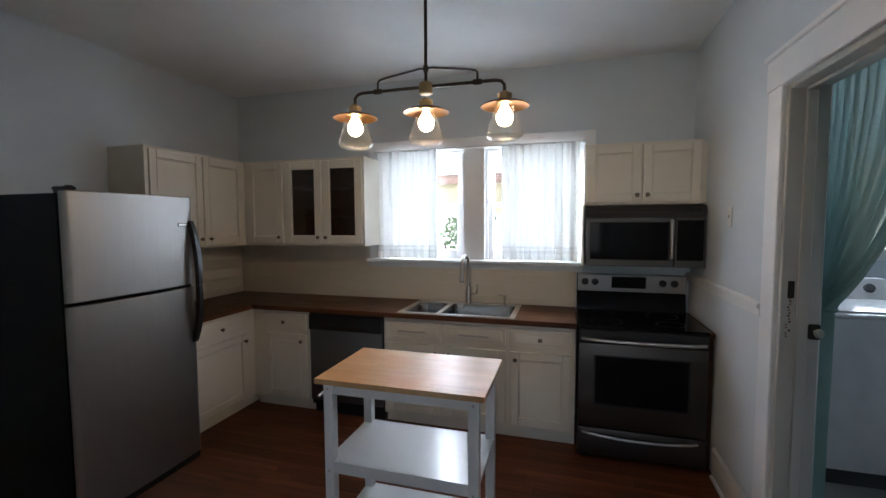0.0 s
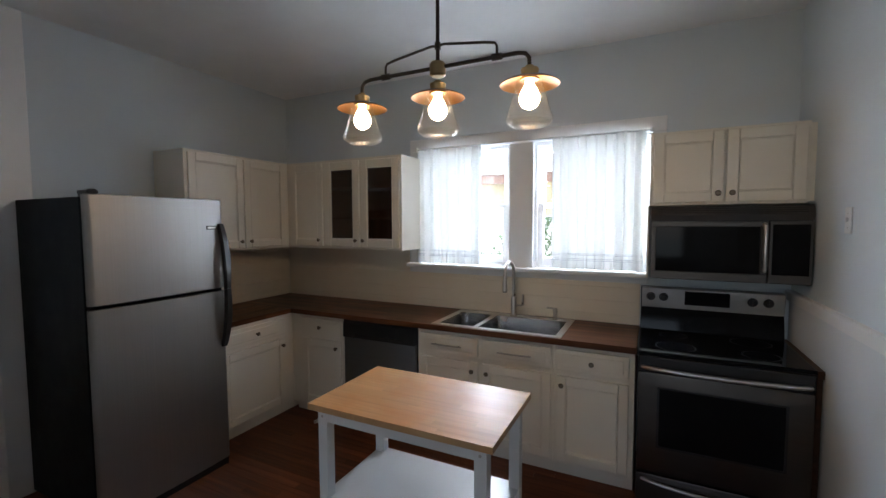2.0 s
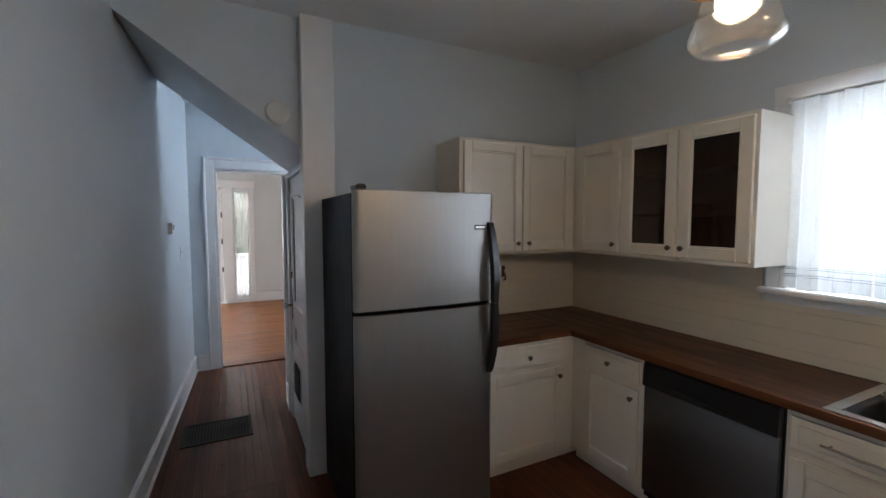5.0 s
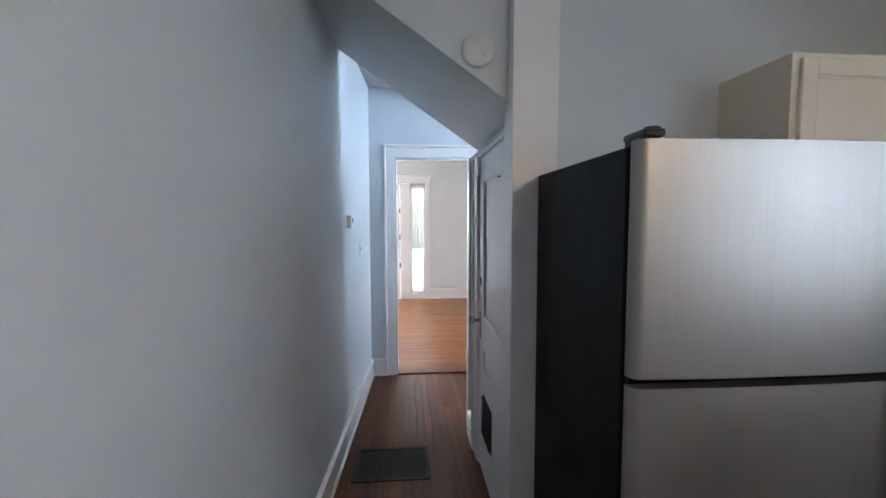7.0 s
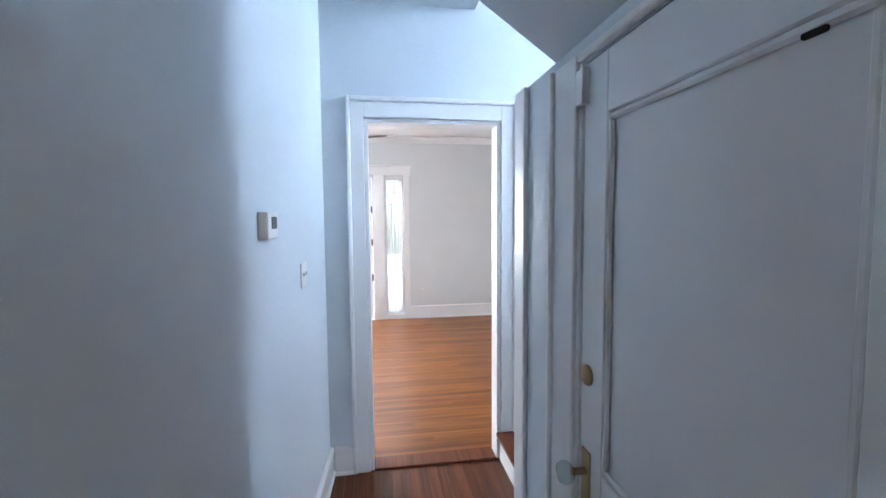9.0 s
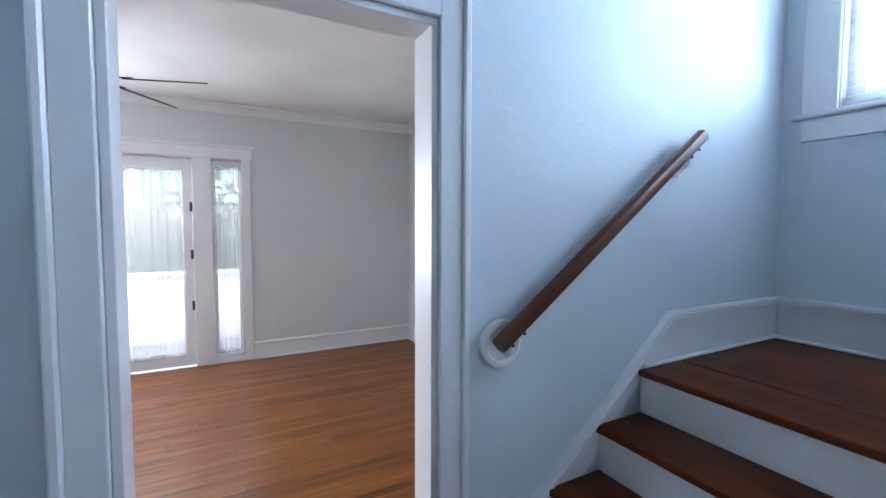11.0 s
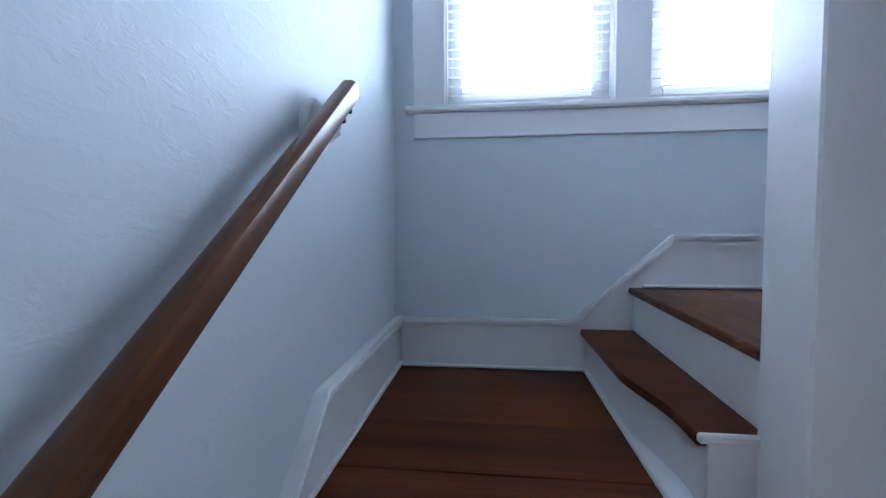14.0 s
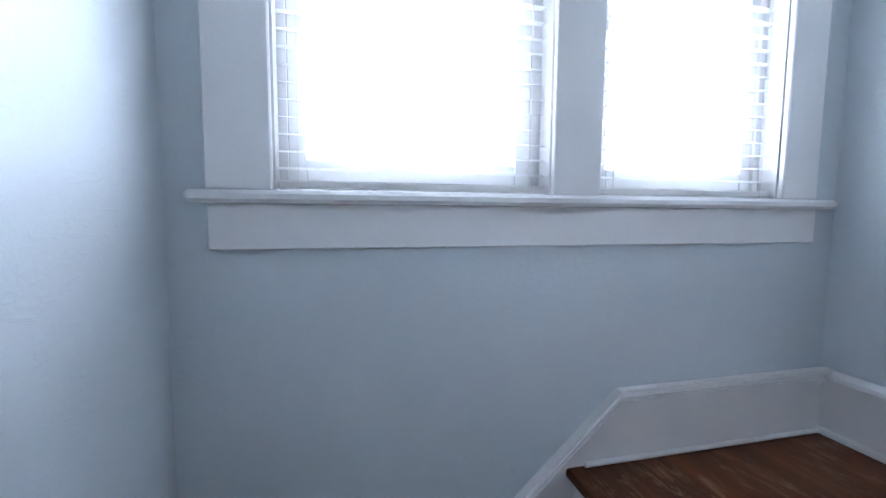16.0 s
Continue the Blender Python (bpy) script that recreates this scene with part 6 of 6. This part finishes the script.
part("window_frame", boxes((xo, xo + 0.04, 1.272, 1.305, 0.065, 2.265), (xo, xo + 0.04, 1.525, 1.558, 0.065, 2.265), (xo, xo + 0.04, 1.305, 1.525, 2.20, 2.265), (xo, xo + 0.04, 1.305, 1.525, 0.065, 0.14), bev=0.003), M_TRIM, slw)
part("pane", box(xo + 0.018, xo + 0.022, 1.30, 1.53, 0.13, 2.21), M_PANE, slw)


def side_curtain(y0, y1, z0, z1, folds, seed, label):
    c = thing("curtain", (LW + 0.03, (y0 + y1) / 2, z0), label, "curtain")
    bm = curtain_mesh(0, y1 - y0, 0, z0, z1, folds, 0.012, seed)
    bmesh.ops.transform(bm, matrix=Matrix.Translation((xo + 0.065, y0, 0)) @ pose(0, 0, 0, 0, 0, 90), verts=bm.verts)
    part("cloth", bm, M_SHEER, c, smooth=True)
    bm = bmesh.new()
    cyl(bm, (xo + 0.065, y0 - 0.01, z1 + 0.004), (xo + 0.065, y1 + 0.01, z1 + 0.004), 0.006, n=8)
    part("rod", bm, M_WPLAST, c)


side_curtain(1.30, 1.545, 0.10, 2.17, 5, 31, "sheer white curtain over the sidelight window")
side_curtain(0.26, 0.985, 0.12, 2.13, 9, 33, "sheer white curtain over the front door glass")

fan = thing("ceiling_fan", (-7.95, 0.62, LC), "dark ceiling fan with broad blades, at rest", "ceiling fan")
FXc, FYc, FZc = -7.95, 0.62, 2.46
bm = bmesh.new()
lathe(bm, [(0, 0), (0.07, 0), (0.06, -0.05), (0.02, -0.06), (0.015, -0.07), (0.015, -0.29), (0.0, -0.29)], (FXc, FYc, LC + 0.002), 24)
part("canopy", bm, M_BRONZE, fan, smooth=True)
bm = bmesh.new()
lathe(bm, [(0, 0.14), (0.03, 0.13), (0.11, 0.10), (0.125, 0.05), (0.115, 0.0), (0.07, -0.04), (0, -0.05)], (FXc, FYc, FZc), 28)
part("motor", bm, M_BRONZE, fan, smooth=True)
M_BLADE = wood("fan_blade_wood", (0.045, 0.026, 0.018), (0.018, 0.011, 0.008), 0, 0.4, False)
for k in range(5):
    m = pose(FXc, FYc, FZc + 0.03, 0, 0, 72 * k) @ pose(0, 0, 0, 17)
    bm = bmesh.new()
    outline = [(0.20, -0.045), (0.30, -0.066), (0.58, -0.072), (0.66, -0.058), (0.69, 0.0), (0.66, 0.058), (0.58, 0.072), (0.30, 0.066), (0.20, 0.045)]
    a = [bm.verts.new((x, y, 0.004)) for x, y in outline]
    b = [bm.verts.new((x, y, -0.004)) for x, y in outline]
    bm.faces.new(a)
    bm.faces.new(b[::-1])
    for i in range(len(a)):
        bm.faces.new((a[i], b[i], b[(i + 1) % len(a)], a[(i + 1) % len(a)]))
    bmesh.ops.transform(bm, matrix=m, verts=bm.verts)
    bl = part("blade", bm, M_BLADE, fan)
    bm = bmesh.new()
    bx(bm, 0.09, 0.24, -0.018, 0.018, 0.004, 0.012, 0.002, m=m)
    part("blade_iron", bm, M_BRONZE, bl)

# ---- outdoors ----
# added glowing panel stands in for white sky and also lights the stair
structure("backdrop", box(-8.4, -2.3, 5.35, 5.40, 0.6, 4.9), glow("glowing_sky_panel", (0.84, 0.92, 1.0), 6.0), "plain glowing white panel in place of sky beyond the landing window", "backdrop")
structure("ground", box(-60, 60, -60, 60, -0.62, -0.60), M_GRASS, "green lawn round the house", "ground")
structure("porch", box(LW - 3.0, LW - 0.16, -3, 5, -0.25, -0.05, 0.01), M_CONC, "pale concrete front porch", "porch")
nh = thing("neighbour_house", (-1.0, 8.2, -0.6), "neighbouring house with pale siding and a brown eave", "house")
hx0, hx1, hy = -7.5, 6.0, 8.2
for i in range(26):
    z = -0.55 + i * 0.115
    mat = M_SIDING if z > 1.75 else M_WHITESIDE
    part("siding_board", prism([(hy, z), (hy - 0.022, z), (hy - 0.006, z + 0.118), (hy, z + 0.118)], 0, hx0, hx1), mat, nh)
part("wall", box(hx0, hx1, hy, hy + 4, -0.6, 2.44), M_WHITESIDE, nh)
part("fascia", box(hx0 - 0.3, hx1 + 0.3, hy - 0.46, hy - 0.42, 2.30, 2.46), M_FASCIA, nh)
part("soffit", box(hx0 - 0.3, hx1 + 0.3, hy - 0.42, hy, 2.40, 2.44), M_FASCIA, nh)
part("roof", prism([(hy - 0.50, 2.46), (hy + 2.1, 3.9), (hy + 4.7, 2.46)], 0, hx0 - 0.4, hx1 + 0.4), M_ROOF, nh)


def shrub(x, y, z, r, h, seed, count=420, leaf=1.0, label="leafy green shrub beside the neighbouring house"):
    s = thing("shrub", (x, y, z), label, "shrub")
    rnd = random.Random(seed)
    bm = bmesh.new()
    for k in range(7):
        a = rnd.uniform(0, 6.28)
        tube(bm, [(x, y, z), (x + 0.2 * r * math.cos(a), y + 0.2 * r * math.sin(a), z + h * 0.35), (x + 0.6 * r * math.cos(a), y + 0.6 * r * math.sin(a), z + h * rnd.uniform(0.6, 0.9))], 0.014, 5)
    part("stems", bm, M_BARK, s)
    verts, faces = [], []
    for k in range(count):
        a, q, w = rnd.uniform(0, 6.28), rnd.random() ** 0.5, rnd.random()
        rr = r * q * (1.0 - 0.55 * abs(w - 0.45)) * rnd.uniform(0.7, 1.1)
        c = Vector((x + rr * math.cos(a), y + rr * math.sin(a), z + h * (0.08 + 0.92 * w)))
        e = Euler((rnd.uniform(-1, 1), rnd.uniform(-1, 1), rnd.uniform(0, 6.28))).to_matrix()
        l = leaf * rnd.uniform(0.03, 0.065)
        i = len(verts)
        verts += [tuple(c + e @ Vector(p)) for p in ((-l, 0, 0), (0, -0.4 * l, 0.01), (l, 0, 0), (0, 0.4 * l, 0.01))]
        faces.append((i, i + 1, i + 2, i + 3))
    me = bpy.data.meshes.new("crown")
    me.from_pydata(verts, [], faces)
    me.materials.append(M_LEAF)
    o = new("crown", me)
    o.parent = s
    o.matrix_parent_inverse = s.matrix_basis.inverted()


shrub(-1.55, 7.2, -0.6, 0.65, 2.3, 41, 2600)
shrub(-2.6, 7.3, -0.6, 0.7, 1.7, 42, 2000)

for k, (sx, sy, sr, shh) in enumerate(((-15.5, -2.2, 1.5, 4.2), (-16.2, 0.4, 1.7, 4.8), (-15.8, 2.6, 1.5, 4.0), (-17.0, 4.8, 1.8, 4.6))):
    shrub(sx, sy, -0.6, sr, shh, 50 + k, 2400, 2.2, "tall leafy green bush in the front garden")
pw = thing("porch_wall", (LW - 2.6, 1.0, -0.05), "low white painted porch wall with a flat cap", "porch wall")
for i in range(7):
    z = -0.05 + i * 0.115
    part("siding_board", prism([(LW - 2.60, z), (LW - 2.578, z), (LW - 2.594, z + 0.118), (LW - 2.60, z + 0.118)], 1, -3.0, 5.0), M_TRIM, pw)
part("wall_core", box(LW - 2.72, LW - 2.60, -3.0, 5.0, -0.05, 0.755), M_TRIM, pw)
part("cap", box(LW - 2.78, LW - 2.54, -3.02, 5.02, 0.755, 0.80, 0.006), M_TRIM, pw)
hk = thing("wall_hook", (KW + 0.012, 3.105, 1.21), "small dark metal hook on the backsplash", "hook")
bm = bmesh.new()
bx(bm, KW + 0.012, KW + 0.018, 3.093, 3.117, 1.20, 1.29, 0.003)
tube(bm, [(KW + 0.018, 3.105, 1.245), (KW + 0.040, 3.105, 1.225), (KW + 0.050, 3.105, 1.205), (KW + 0.046, 3.105, 1.185), (KW + 0.030, 3.105, 1.180)], 0.006, 8)
lathe(bm, [(0, 0), (0.017, 0), (0.013, 0.010), (0, 0.012)], (KW + 0.018, 3.105, 1.27), 14, pose(0, 0, 0, 0, 90))
part("hook", bm, M_BRONZE, hk, smooth=True)

# ---- floors: strip boards, each its own piece ----
def strip_floor(name, x0, x1, y0, y1, along, width, length, mat, label, seed):
    base = structure(name, box(x0, x1, y0, y1, -0.08, -0.019), M_GAP_DARK, label, "floor")
    rnd = random.Random(seed)
    u0, u1, v0, v1 = (x0, x1, y0, y1) if along == 0 else (y0, y1, x0, x1)
    rows = max(1, round((v1 - v0) / width))
    w = (v1 - v0) / rows
    for r in range(rows):
        u = u0
        first = rnd.uniform(0.35, 1.0) * length
        while u < u1 - 0.01:
            e = min(u1, u + (first if u == u0 else length * rnd.uniform(0.8, 1.25)))
            if u1 - e < 0.25:
                e = u1
            va, vb = v0 + r * w + 0.0004, v0 + (r + 1) * w - 0.0004
            top = rnd.uniform(-0.0004, 0.0)
            a, b = u + 0.0005, e - 0.0005
            pts = [(a, va), (b, va), (b, vb), (a, vb)]
            ch = 0.0003
            ins = [(a + ch, va + ch), (b - ch, va + ch), (b - ch, vb - ch), (a + ch, vb - ch)]
            verts = [(p[0], p[1], -0.018) for p in pts] + [(p[0], p[1], top - ch) for p in pts] + [(p[0], p[1], top) for p in ins]
            if along == 1:
                verts = [(q, p, z) for p, q, z in verts]
            fs = []
            for k in range(4):
                k2 = (k + 1) % 4
                fs += [(k, k2, 4 + k2, 4 + k), (4 + k, 4 + k2, 8 + k2, 8 + k)]
            fs.append((8, 9, 10, 11))
            if along == 1:
                fs = [tuple(reversed(f)) for f in fs]
            me = bpy.data.meshes.new("floor_board")
            me.from_pydata(verts, [], fs)
            me.materials.append(mat)
            o = new("floor_board", me)
            o.parent = base
            u = e
    return base


strip_floor("floor_hall", WX, KW - 0.02, HS - 0.12, HN, 0, 0.0575, 1.15, M_FLOOR_D, "dark reddish varnished strip wood hall floor", 1)
structure("floor_stair_base", box(WX, SE, HN, SN, -0.08, -0.002), M_FLOOR_D, "dark wooden floor below the stair", "floor")
strip_floor("floor_kitchen", KW - 0.02, KE, HS - 0.25, KN, 0, 0.0575, 1.6, M_FLOOR_D, "dark reddish varnished strip wood kitchen floor", 2)
strip_floor("floor_kitchen_south", DX, KE, DS, HS - 0.25, 0, 0.0575, 1.6, M_FLOOR_D, "dark reddish varnished strip wood floor", 5)
strip_floor("floor_living", LW, WL - 0.005, LS, LN, 1, 0.0575, 1.55, M_FLOOR_L, "honey brown varnished strip wood living room floor", 3)
